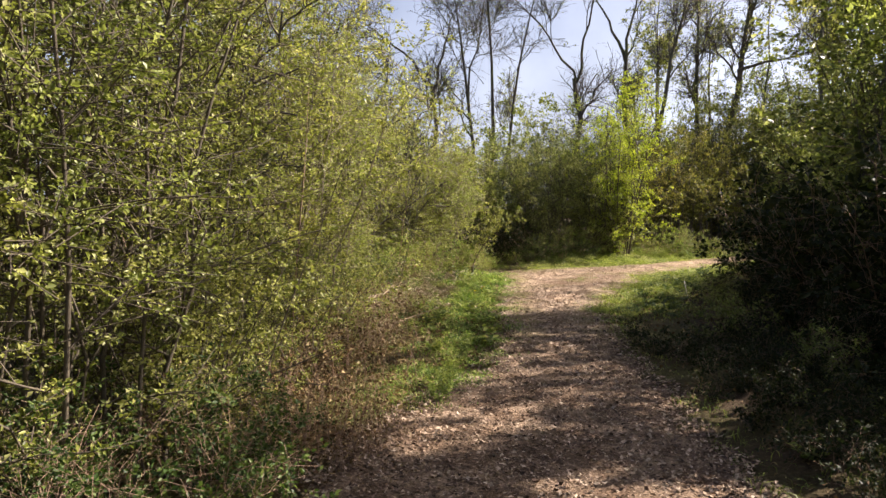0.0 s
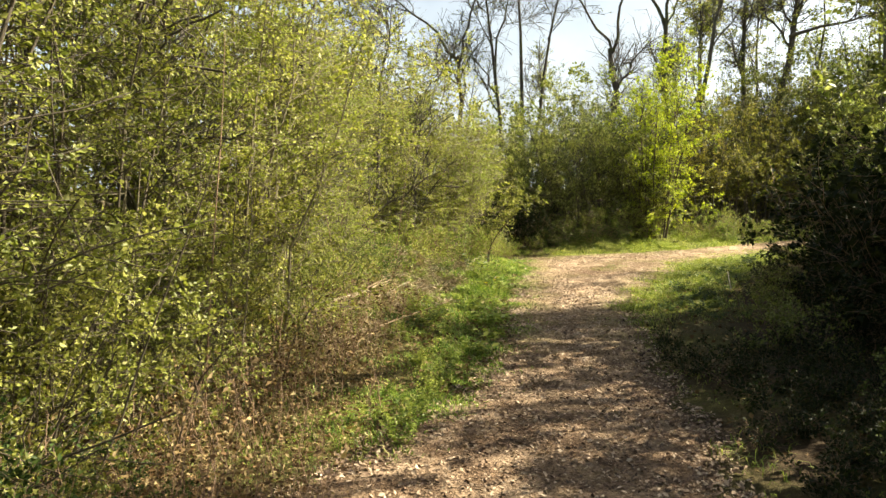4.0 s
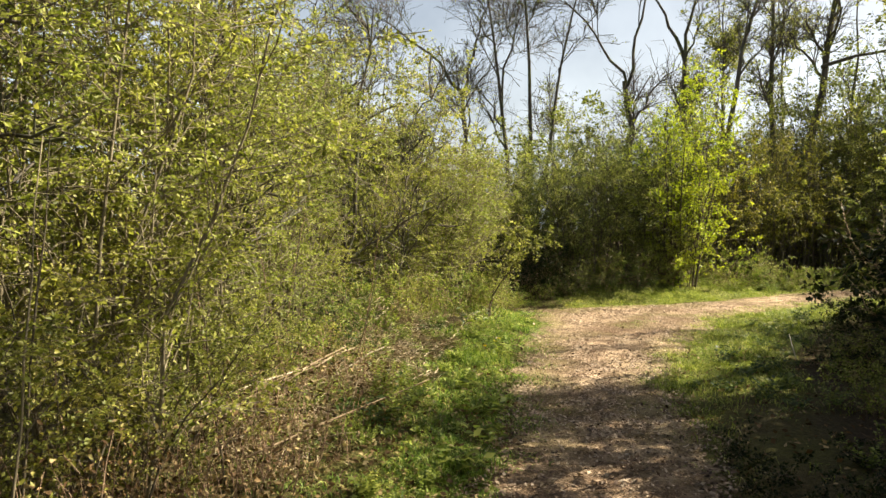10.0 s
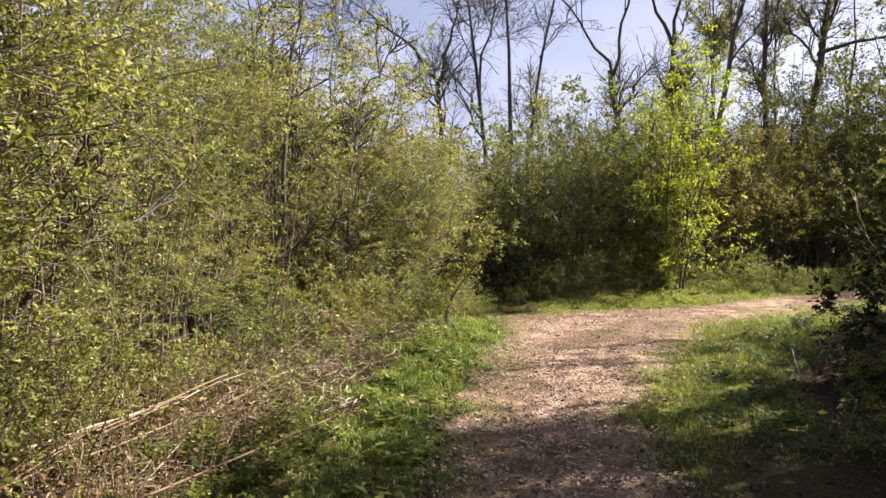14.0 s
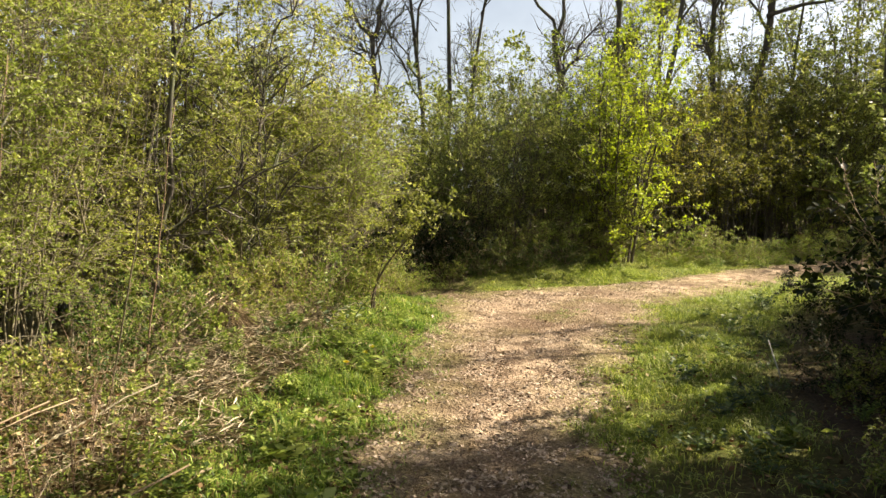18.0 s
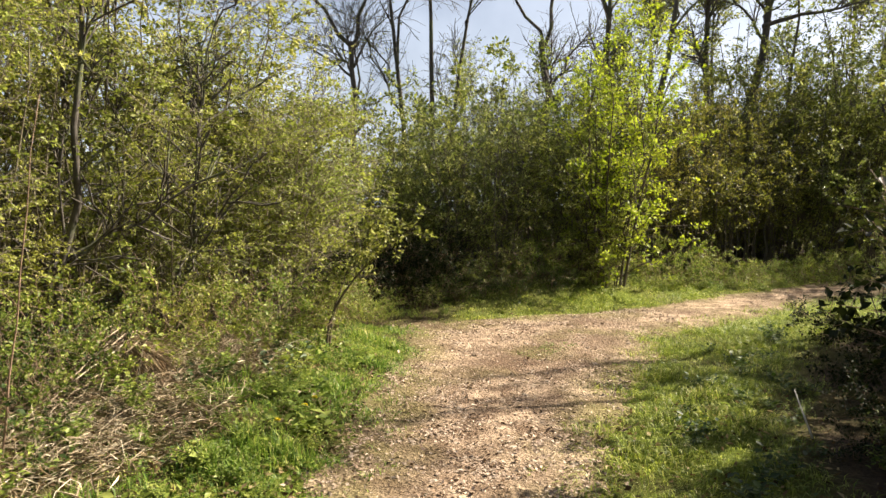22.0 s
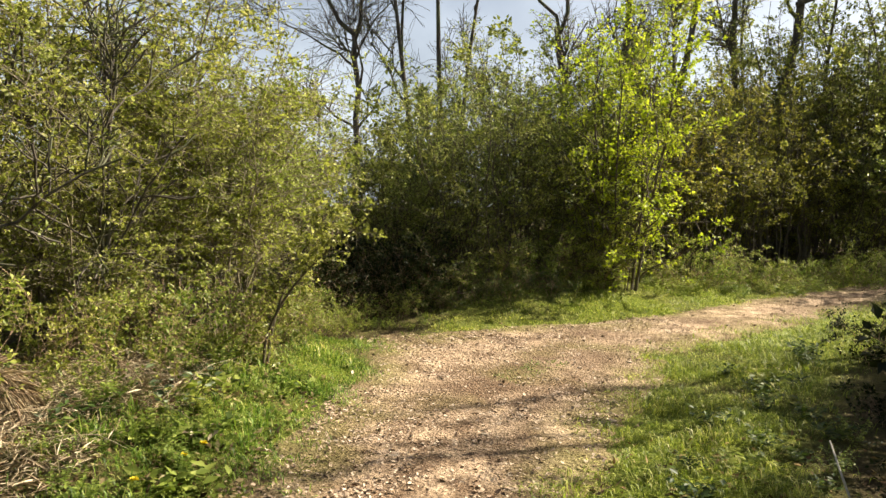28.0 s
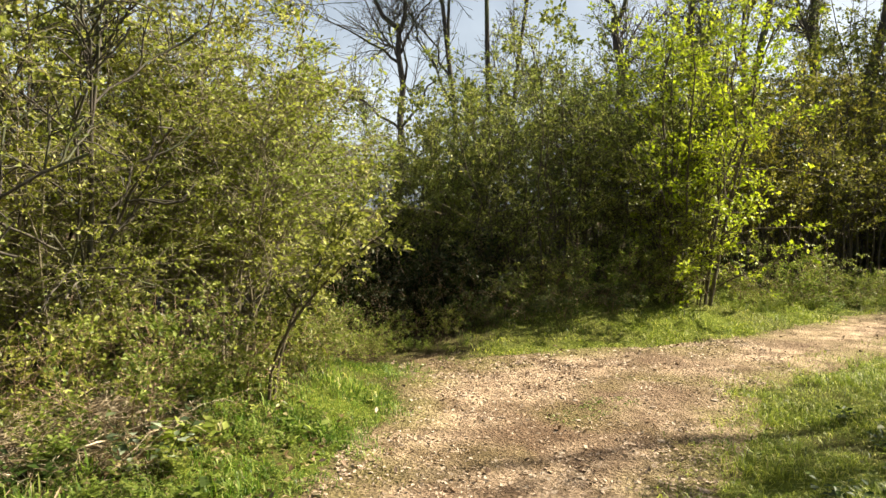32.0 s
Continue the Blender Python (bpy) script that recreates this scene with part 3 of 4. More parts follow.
spots = [(-4.4, y, 1.0) for y in np.arange(2.6, 14.5, 1.3)] + [(-5.8, y, 1.1) for y in np.arange(4, 17, 2.4)]
spots += [(-3.4, -0.6, 1.0), (-3.3, -2.4, 1.0), (-3.4, -4.4, 1.0), (-3.2, -6.6, 1.0), (3.6, -1.2, 1.0), (3.8, -3.4, 1.0), (3.7, -5.8, 1.0), (-0.5, -13.5, 1.1), (1.8, -12.8, 1.1), (-2.6, -12.5, 1.1)]
spread([rear], spots, rng)
foot = shrub("low_hedge_shrub", 31, 1.25, 0.8, 9, 70, 420, 6500, 0.026, HEDGE_LEAF, TWIG, 0.007, low=0.0, upright=0.2, label="low leafy shrub at the foot of the hedge", group="hedge beside the path", level=0.6)
spread([foot], [(-2.5 + rng.uniform(-0.15, 0.2), y, rng.uniform(0.75, 1.15)) for y in np.arange(4.6, 9.6, 0.55)], rng)
# Hedge copies added on the right, mostly out of view, to shade the path.
tall = [(5.0, 1.5, 1.2), (5.2, 3.4, 0.9), (5.4, 8.9, 0.75), (5.6, 10.7, 1.25), (6.6, 12.4, 1.15), (7.7, 14.6, 0.75), (8.4, 16.1, 0.7)]
# Dense leafy casters added on the right, mostly unseen, to shade path and verge.
dense = shrub("hazel", 29, 5.6, 1.6, 12, 110, 600, 9000, 0.085, GREEN_LEAF, TWIG, 0.022, low=0.15, label="tall dense hazel added behind the brambles to shade the path", group="hazels on the sunny side")
spread([dense], [(5.6, 9.0, 0.92), (6.0, 10.9, 1.15), (6.3, 11.9, 1.05), (6.7, 12.8, 0.98), (7.2, 13.4, 0.8), (7.0, 15.4, 0.7), (5.6, 6.0, 0.7)], rng)
for x, y, k in tall:
    put(copy_thing(back, Matrix()), at(x, y, rng.uniform(0, 360), k)).pop("group")
# The last three are added on the right to shade the wood's edge.
for x, y, k in [(9.0, 27.6, 1.3), (10.6, 26.4, 1.2), (12.2, 28.4, 1.45), (14.0, 30.5, 1.6), (7.4, 30.5, 1.4), (5.4, 28.2, 1.15), (9.3, 25.0, 0.95), (10.9, 25.6, 1.05), (10.8, 21.8, 0.95)]:
    put(copy_thing(back, Matrix()), at(x, y, rng.uniform(0, 360), k)).pop("group")
mid = [shrub("field_shrub", 40 + i, 3.0, 1.45, 12, 190, 1500, 18000, 0.036, SPRING_LEAF, PALE_TWIG, 0.013, low=0.14, level=0.45,
             label="spreading shrub in fresh leaf at the mouth of the side track", group="shrubs by the side track") for i in range(2)]
spread(mid, [(-1.65, 16.6, 1.05), (-2.35, 15.3, 0.85), (-2.6, 17.4, 1.32), (-2.0, 18.7, 1.1), (-3.4, 18.9, 1.35), (-3.4, 20.8, 1.2), (-2.7, 22.0, 1.05)], rng, (0.95, 1.05))

# ---- thicket beyond the bend ----
thicket = [shrub("thicket_shrub", 60 + i, 3.8, 1.4, 14, 150, 800, 11000, 0.043, GREEN_LEAF, TWIG, 0.013, low=0.0,
                 label="dense many-stemmed shrub with small dark green leaves", group="thicket beyond the bend") for i in range(2)]
spread(thicket, [(0.85, 19.75, 0.85), (-0.75, 20.6, 0.8), (0.1, 20.4, 0.8), (1.9, 20.4, 0.95), (3.1, 20.3, 0.82), (0.0, 21.4, 0.92), (1.2, 22.2, 1.05), (3.8, 22.8, 1.15), (2.3, 23.8, 1.2), (2.55, 21.2, 0.95), (3.0, 22.2, 1.05),
                
                 # Copies on the right, mostly unseen, added to shade the verge, except the last.
                 (4.7, 5.3, 0.75), (4.2, 4.4, 0.7), (4.2, 3.0, 0.6), (4.6, 6.5, 0.75), (4.6, 7.7, 0.75), (5.0, 2.2, 0.85), (5.1, 4.6, 0.85), (5.1, 5.8, 0.9), (5.2, 7.0, 0.9), (5.2, 8.3, 0.9), (3.8, 4.7, 0.5), (3.7, 3.5, 0.5), (5.5, 11.7, 1.05), (5.9, 12.9, 0.95), (6.4, 14.1, 0.8), (5.75, 15.9, 0.62)], rng, (0.95, 1.05))
far_thicket = shrub("thicket_shrub", 64, 3.8, 1.5, 12, 90, 320, 4200, 0.09, GREEN_LEAF, TWIG, 0.014, low=0.0, label="dense many-stemmed shrub with small dark green leaves", group="thicket beyond the bend")
spread([far_thicket], [(-1.0, 23.6, 0.95), (0.4, 25.0, 1.1), (-3.6, 24.6, 0.9), (-1.6, 26.6, 1.05), (0.2, 27.0, 1.1), (1.9, 26.6, 1.1), (-3.2, 27.2, 1.0), (2.6, 25.4, 1.1), (5.0, 27.6, 0.8), (6.6, 28.2, 0.85), (8.0, 29.2, 0.9), (9.6, 30.0, 0.9), (11.2, 30.8, 0.95), (12.8, 31.5, 1.0), (7.2, 26.8, 0.6), (8.8, 27.8, 0.65)], rng, (0.95, 1.05))
bright = shrub("bright_shrub", 80, 4.0, 1.25, 10, 170, 1300, 17000, 0.043, FRESH_LEAF, TWIG, 0.02, low=0.0, label="bright yellow-green shrub lit by the sun")
put(bright, at(3.2, 20.55, 30, 1.25))
bud = [shrub("budding_shrub", 90 + i, 3.9, 1.3, 16, 130, 700, 5600, 0.055, BUD_LEAF, TWIG, 0.013, low=(0.3, 0.0)[i],
             label="brown twiggy shrub with opening buds", group="brown shrubs at the wood's edge") for i in range(2)]
spread([bud[0]], [(4.9, 22.2, 0.95), (5.8, 22.9, 0.95), (6.8, 23.7, 1.0), (7.9, 24.7, 1.0)], rng)
spread([bud[1]], [(5.3, 24.0, 1.0), (6.4, 24.8, 1.05), (7.3, 25.6, 1.1), (9.0, 26.0, 1.05), (10.2, 26.8, 1.05), (11.4, 27.6, 1.1), (4.4, 24.0, 1.05), (6.0, 26.2, 1.15), (8.2, 27.2, 1.2), (9.8, 28.6, 1.2),
                  (12.8, 28.4, 1.2), (8.6, 5.5, 0.9), (8.8, 8.4, 0.9), (8.0, 2.4, 1.0), (10.6, 14.4, 0.75), (13.5, 16.0, 0.8)], rng)

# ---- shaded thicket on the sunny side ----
shade = [shrub("bramble_thicket", 100 + i, 1.75, 1.15, 14, 75, 280, 3000, 0.088, SHADE_LEAF, CANE, 0.008, low=0.0, upright=0.2,
               label="low bramble thicket with deep shade painted into its leaf colour", group="bramble thicket", category="bramble") for i in range(2)]
# Includes dark clumps filling the side track's hollow and unseen bushes that cast shade.
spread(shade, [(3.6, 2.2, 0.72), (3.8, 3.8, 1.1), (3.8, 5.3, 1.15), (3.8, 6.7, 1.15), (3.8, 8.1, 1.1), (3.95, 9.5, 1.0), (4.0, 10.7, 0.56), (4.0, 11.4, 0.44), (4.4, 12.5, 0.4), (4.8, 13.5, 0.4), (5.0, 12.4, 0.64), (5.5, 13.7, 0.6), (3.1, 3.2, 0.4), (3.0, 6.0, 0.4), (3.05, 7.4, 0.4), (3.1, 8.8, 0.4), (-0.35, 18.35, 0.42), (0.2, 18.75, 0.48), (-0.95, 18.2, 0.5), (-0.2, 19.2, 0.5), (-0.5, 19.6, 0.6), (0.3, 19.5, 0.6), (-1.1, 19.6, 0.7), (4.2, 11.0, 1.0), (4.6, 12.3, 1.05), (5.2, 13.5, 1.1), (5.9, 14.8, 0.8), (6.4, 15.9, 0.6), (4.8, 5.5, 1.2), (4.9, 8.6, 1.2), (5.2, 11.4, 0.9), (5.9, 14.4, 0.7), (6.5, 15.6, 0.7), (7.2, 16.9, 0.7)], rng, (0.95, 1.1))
# Low near-black carpet standing in for shaded grass and soil.
low_shade = [shrub("bramble_thicket", 104 + i, 0.55, 0.8, 4, 36, 130, 1200, 0.06, SHADE_LEAF, CANE, 0.005, low=0.0, upright=0.0, lift=0.05,
                   label="ground-hugging bramble darkened to stand in for deep shade", group="bramble thicket", category="bramble") for i in range(2)]
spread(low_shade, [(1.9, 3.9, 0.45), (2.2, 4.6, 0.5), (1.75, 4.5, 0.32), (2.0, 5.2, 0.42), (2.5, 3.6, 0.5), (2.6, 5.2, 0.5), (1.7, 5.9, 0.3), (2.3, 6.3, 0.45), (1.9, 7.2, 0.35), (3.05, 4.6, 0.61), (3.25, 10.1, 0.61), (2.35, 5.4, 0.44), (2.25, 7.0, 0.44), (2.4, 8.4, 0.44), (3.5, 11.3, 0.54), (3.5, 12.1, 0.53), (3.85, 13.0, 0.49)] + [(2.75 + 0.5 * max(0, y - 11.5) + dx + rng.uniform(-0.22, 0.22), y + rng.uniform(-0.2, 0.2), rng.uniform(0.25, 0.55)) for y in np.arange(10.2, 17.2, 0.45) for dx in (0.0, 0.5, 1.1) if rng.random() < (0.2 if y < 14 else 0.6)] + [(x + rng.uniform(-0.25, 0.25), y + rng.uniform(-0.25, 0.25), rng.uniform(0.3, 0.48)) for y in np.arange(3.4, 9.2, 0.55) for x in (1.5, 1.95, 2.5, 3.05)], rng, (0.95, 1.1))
sapling = [shrub("sapling", 120 + i, 5.4, 1.6, 5, 90, 550, 6200, 0.064, (GREEN_LEAF, HEDGE_LEAF)[i], TWIG, 0.026, low=0.15, upright=0.9,
                 label="slender sapling with thin dark stems and pale leaves", group="saplings in the thicket", category="sapling") for i in range(2)]
spread(sapling, [(4.2, 4.2, 0.9), (4.4, 8.3, 0.85), (4.7, 10.2, 0.8), (9.6, 22.0, 0.8), (10.8, 23.4, 0.95), (12.2, 25.2, 1.1), (7.2, 28.5, 1.15), (9.0, 29.5, 1.2), (11.0, 29.0, 1.25), (13.5, 28.5, 1.3), (12.0, 32.0, 1.4), (8.6, 26.6, 1.5), (11.6, 26.8, 1.5)], rng)

# ---- tall trees ----
tree("oak", 1, [(-2.45, 29.8, -0.06, 0, 6.6, 0.13, -0.2, 0.35), (-2.5, 29.8, -3.3, 0, 9.4, 0.085, 6.4), (-2.5, 29.8, 0.9, 0.2, 10, 0.08, 6.4), (-2.48, 29.8, -2.7, -0.3, 7.0, 0.05, 5.5), (-2.48, 29.8, 1.3, -0.3, 8.0, 0.045, 5.8)], 24, 300, 2600,
     reach=4.2, clear=0.5, lift=0.05, label="bare spreading oak with dark branches", group="bare trees")
tree("oak", 2, [(-0.42, 29.0, -1.45, 0, 11, 0.12, -0.2), (-1.1, 29.0, 0.85, 0, 11, 0.055, 5.8), (0.0, 30.0, -0.35, 0, 12, 0.13, -0.2), (0.0, 30.1, 1.8, 0, 12, 0.10, -0.2)], 24, 260, 2200, 2600, 0.06, HEDGE_LEAF, reach=3.2, label="many-stemmed tree just coming into leaf", group="bare trees")
tree("oak", 4, [(3.6, 32.0, -0.08, 0, 7.2, 0.18, -0.2, 0.35), (3.53, 32.0, -3.0, 0, 11, 0.075, 7.0), (3.53, 32.0, 0.9, 0, 12, 0.085, 7.0)], 15, 200, 1700, reach=3.8, clear=0.4, label="bare oak forking low into two limbs", group="bare trees")
tree("oak", 5, [(5.75, 31.0, -0.35, 0, 8, 0.16, -0.2, 0.4), (5.42, 31.0, -1.6, 0, 11, 0.09, 7.7), (5.42, 31.0, 0.6, 0, 11.5, 0.09, 7.7)], 16, 190, 1500, 1600, 0.06, HEDGE_LEAF, reach=3.2, clear=0.5, label="bare upright oak with short limbs", group="bare trees")
tree("oak", 6, [(4.85, 25.5, 1.9, 0, 11, 0.13, -0.2)], 14, 140, 900, 1800, 0.055, HEDGE_LEAF, reach=2.4, clear=0.5, label="leaning trunk with a thin crown", group="bare trees")
tree("oak", 7, [(7.7, 28.0, -0.35, 0, 12, 0.14, -0.2)], 16, 140, 900, 2200, 0.06, HEDGE_LEAF, reach=2.6, clear=0.45, label="straight dark trunk in the wood", group="bare trees")
tree("oak", 8, [(8.2, 27.6, 1.4, 0, 12, 0.20, -0.2), (8.84, 27.6, 3.2, -0.2, 7.4, 0.08, 6.65)], 20, 170, 1100, 2800, 0.06, HEDGE_LEAF, reach=3.0, clear=0.5, label="stout oak with one long level limb", group="bare trees")
# Three slim trees added out of view; their limbs streak the bend with shadow.
tree("oak", 9, [(9.3, 17.0, -0.3, 0, 9, 0.11, -0.2)], 14, 80, 400, reach=2.6, clear=0.3, label="slim bare tree added out of view to cast streak shadows", group="bare trees")
tree("oak", 10, [(10.8, 18.8, 0.3, 0.2, 10, 0.13, -0.2), (11.2, 18.9, 1.0, 0.2, 9, 0.09, -0.2)], 18, 90, 400, reach=2.8, clear=0.3, label="slim two-stemmed bare tree added out of view to cast streak shadows", group="bare trees")
tree("oak", 12, [(8.2, 14.6, 0.2, -0.2, 8, 0.09, -0.2)], 12, 80, 400, 900, 0.06, HEDGE_LEAF, reach=2.2, clear=0.3, label="slim young tree added out of view to cast streak shadows", group="bare trees")
wood = [tree("ash", 30 + i, [(0, 0, 0.4, 0.3, 9.5 + i, 0.10, -0.2)], 16, 85, 300, 2200, 0.11, (GREEN_LEAF, HEDGE_LEAF)[i], reach=2.3, clear=0.25,
             label="slim woodland tree in young leaf", group="woodland trees") for i in range(2)]
spread(wood, [(10.5, 30, 1.0), (13, 29, 1.0), (7, 31, 1.0), (10, 34, 1.1), (9.5, 0.5, 0.8), (-7.5, 8, 0.75), (-8, 15, 0.7),
              (-6, -3, 1.0), (0, -9, 1.0), (14, 33, 1.1), (17, 28, 1.1), (1, 44, 0.9), (-7, 44, 0.8), (8, 42, 1.1), (10.8, 24.6, 0.95), (6.2, 29.4, 1.0)], rng)
# One more ash, added out of view to thin the sun near the start.
put(copy_thing(wood[0], Matrix()), at(8.5, 10.2, 40, 1.15))

tree("hawthorn", 50, [(-2.75, 13.7, 0.5, 0.2, 4.6, 0.050, -0.2), (-2.95, 14.2, -0.3, 0.3, 4.9, 0.045, -0.2), (-2.4, 15.4, 0.5, -0.2, 3.6, 0.035, -0.2)], 34, 170, 700, 2600, 0.036, HEDGE_LEAF, reach=1.5, clear=0.18, lift=0.12,
     label="old hawthorn with dark trunks and spreading twiggy limbs", group="hawthorns in the hedge")
tree("hawthorn", 53, [(-2.8, 9.6, 0.3, 0.3, 4.4, 0.040, -0.2), (-2.9, 6.6, 0.35, 0.2, 4.6, 0.040, -0.2)], 22, 110, 450, 1400, 0.036, HEDGE_LEAF, reach=1.3, clear=0.2, lift=0.15,
     label="slender hawthorn stems with bare dark limbs in the hedge", group="hawthorns in the hedge")
# Unseen ashes with high crowns, added to throw shade bands across path and verge.
shady = tree("ash", 34, [(0, 0, 0.2, 0.2, 8.6, 0.10, -0.2)], 16, 100, 380, 5200, 0.095, GREEN_LEAF, reach=1.7, clear=0.58, label="tall ash added out of view, its high leafy crown casting shade", group="woodland trees")
spread([shady], [(6.3, 7.4, 1.0), (7.6, 8.2, 1.12), (6.4, 12.6, 0.8)], rng, (0.97, 1.03))

# ---- undergrowth ----
bramble = [shrub("bramble", 140 + i, 0.75, 0.75, 8, 40, 190, 2500, 0.034, (GREEN_LEAF, WEED_LEAF)[i], CANE, 0.005, low=0.0, upright=0.0, lift=0.1,
                 label="low bramble with arching brown canes and green leaves", group="brambles along the edges", category="bramble") for i in range(2)]
spots = [(-2.25 - 0.3 * rng.random(), y, rng.uniform(0.7, 1.1)) for y in np.arange(9.2, 15.6, 0.9)]
spots += [(-1.5, 15.2, 1.0), (-1.1, 15.6, 0.9), (-0.9, 16.3, 0.8), (-1.0, 17.3, 0.7), (-1.3, 14.4, 0.8), (-0.8, 17.75, 0.45), (-0.35, 17.95, 0.42), (0.12, 18.1, 0.42), (-0.75, 16.6, 0.5), (-0.5, 16.95, 0.4), (-0.42, 17.3, 0.38), (-0.8, 17.4, 0.5)]
spots += [(0.75 + 1.0 * k, 19.1 + 0.52 * k + 0.15 * math.sin(k * 5), rng.uniform(0.6, 0.95)) for k in np.arange(0, 9, 0.55)]
spots += [(2.5, 3.4, 0.7), (2.35, 5.0, 0.65), (2.4, 6.8, 0.6), (2.55, 8.6, 0.7), (2.8, 10.3, 0.7), (3.5, 12.0, 0.6)]
spread(bramble, spots, rng)


# Deeper green than the other brambles, partly to stand in for shade there.
deep_bramble = shrub("bramble", 144, 0.8, 0.75, 8, 44, 220, 3000, 0.030, DEEP_LEAF, CANE, 0.005, low=0.0, upright=0.0, lift=0.1,
                     label="low bramble with deep green leaves at the hedge foot", group="brambles along the edges", category="bramble")
spread([deep_bramble], [(-2.35, 2.9, 0.85), (-2.45, 3.5, 0.9), (-1.85, 3.5, 0.85), (-2.2, 4.1, 0.8), (-1.9, 4.6, 0.5), (-2.4, 12.6, 0.7), (-2.5, 13.4, 0.75), (-2.3, 11.6, 0.7), (0.35, 18.3, 0.42), (0.65, 18.45, 0.5), (1.05, 18.7, 0.55), (1.5, 18.9, 0.55), (2.1, 19.2, 0.5)], rng, (0.95, 1.05))


def weed(name, seed, shoots, height, leaf, per, mat, label, group):
    """A clump of leafy shoots from one root."""
    r = np.random.default_rng(seed)
    ang = r.uniform(0, 2 * math.pi, shoots)
    out = np.stack([np.cos(ang), np.sin(ang), 0 * ang], -1)
    s = np.linspace(0, 1, 4)[None, :, None]
    h = height * r.uniform(0.5, 1, shoots)
    pts = out[:, None] * (r.uniform(0.01, 0.12, shoots)[:, None, None] + s ** 1.4 * r.uniform(0.02, 0.22, shoots)[:, None, None]) + np.array([0, 0, 1]) * h[:, None, None] * s
    pts[:, 0, 2] = -0.03
    rad = np.full((shoots, 4), 0.003) * np.linspace(1, 0.5, 4)
    base = tagged(new(name), label, "weed", group)
    for i in range(min(shoots, 3)):
        one = Geo()
        one.add(tubes(pts[i:i + 1], rad[i:i + 1], 3))
        piece("shoot", one.mesh("shoot", mat), base)
    n = shoots * per
    who = np.repeat(np.arange(shoots), per)
    place, way = along(pts[who], np.tile(np.linspace(0.2, 1, per), shoots))
    a = r.uniform(0, 2 * math.pi, n)
    way = unit(np.stack([np.cos(a), np.sin(a), r.uniform(0.05, 0.7, n)], -1))
    face = unit(np.array([0, 0, 1.0]) + r.normal(size=(n, 3)) * 0.3)
    size = leaf * r.uniform(0.6, 1.2, n)
    crown = Geo()
    crown.add(leaf_blades(place, way, face, size, size * 0.55, 0.12))
    tagged(piece("crown", crown.mesh("crown", mat), base), kind="stuff")
    return base


broad = [weed("burdock", 168 + i, 14, 0.2, 0.10, 5, DEEP_LEAF, "clump of deep green broad-leaved weed on the verge", "deep green weeds on the verge") for i in range(2)]
spread(broad, [(rng.uniform(-2.3, -0.9), y, rng.uniform(0.4, 0.9)) for y in np.arange(9.5, 15.4, 0.26)] + [(1.6 + 0.42 * max(0, y - 11.5) + rng.uniform(-0.1, 0.9), y, rng.uniform(0.3, 0.6)) for y in np.arange(10.5, 16.5, 0.22)], rng)
nettle = [weed("nettle", 160 + i, 16, 0.32, 0.046, 18, WEED_LEAF, "bright green nettle clump with toothed leaves", "nettles on the verge") for i in range(2)]
dock = [weed("dock_plant", 165 + i, 12, 0.16, 0.12, 4, WEED_LEAF, "broad-leaved dock plant on the grassy verge", "docks on the verge") for i in range(2)]
spots = [(rng.uniform(-2.1, -0.4), y, rng.uniform(0.35, 0.85)) for y in np.arange(8.8, 15.5, 0.11)]
spots += [(rng.uniform(-1.0, -0.6), y, rng.uniform(0.5, 0.8)) for y in np.arange(6.2, 8.5, 0.3)]
spots += [(-1.7 + 0.45 * rng.normal(), 3.4 + 0.5 * rng.normal(), rng.uniform(0.6, 0.9)) for _ in range(5)]
spots += [(k + rng.uniform(-0.3, 0.3), 18.5 + 0.5 * k + rng.uniform(-0.3, 0.4), rng.uniform(0.4, 0.8)) for k in np.arange(0.2, 8, 0.3)]
spots += [(k + rng.uniform(-0.3, 0.3), 19.1 + 0.53 * k + rng.uniform(-0.3, 0.4), rng.uniform(0.6, 1.2)) for k in np.arange(0.2, 8, 0.2)]
spots += [(2.0 + 0.9 * rng.random() + max(0, y - 10) * 0.22, y, rng.uniform(0.4, 0.7)) for y in np.arange(4, 15, 0.55)]
spots += [(k, 17.72 + rng.uniform(-0.1, 0.15), rng.uniform(0.28, 0.5)) for k in np.arange(-1.0, 0.5, 0.11)]
spread(nettle, spots, rng)
spots = [(-0.65 + rng.uniform(-0.5, 0.25), y, rng.uniform(0.5, 0.85)) for y in np.arange(8.0, 15.6, 0.7)]
spots += [(1.5, 4.9, 0.6), (1.9, 6.0, 0.7), (2.3, 11.2, 0.7), (2.7, 13.4, 0.6), (3.6, 15.4, 0.7)]
spots += [(-0.75 + rng.uniform(-0.6, 0.45), y, rng.uniform(0.3, 0.45)) for y in np.arange(9.0, 15.8, 0.16)]
spread(dock, spots, rng)


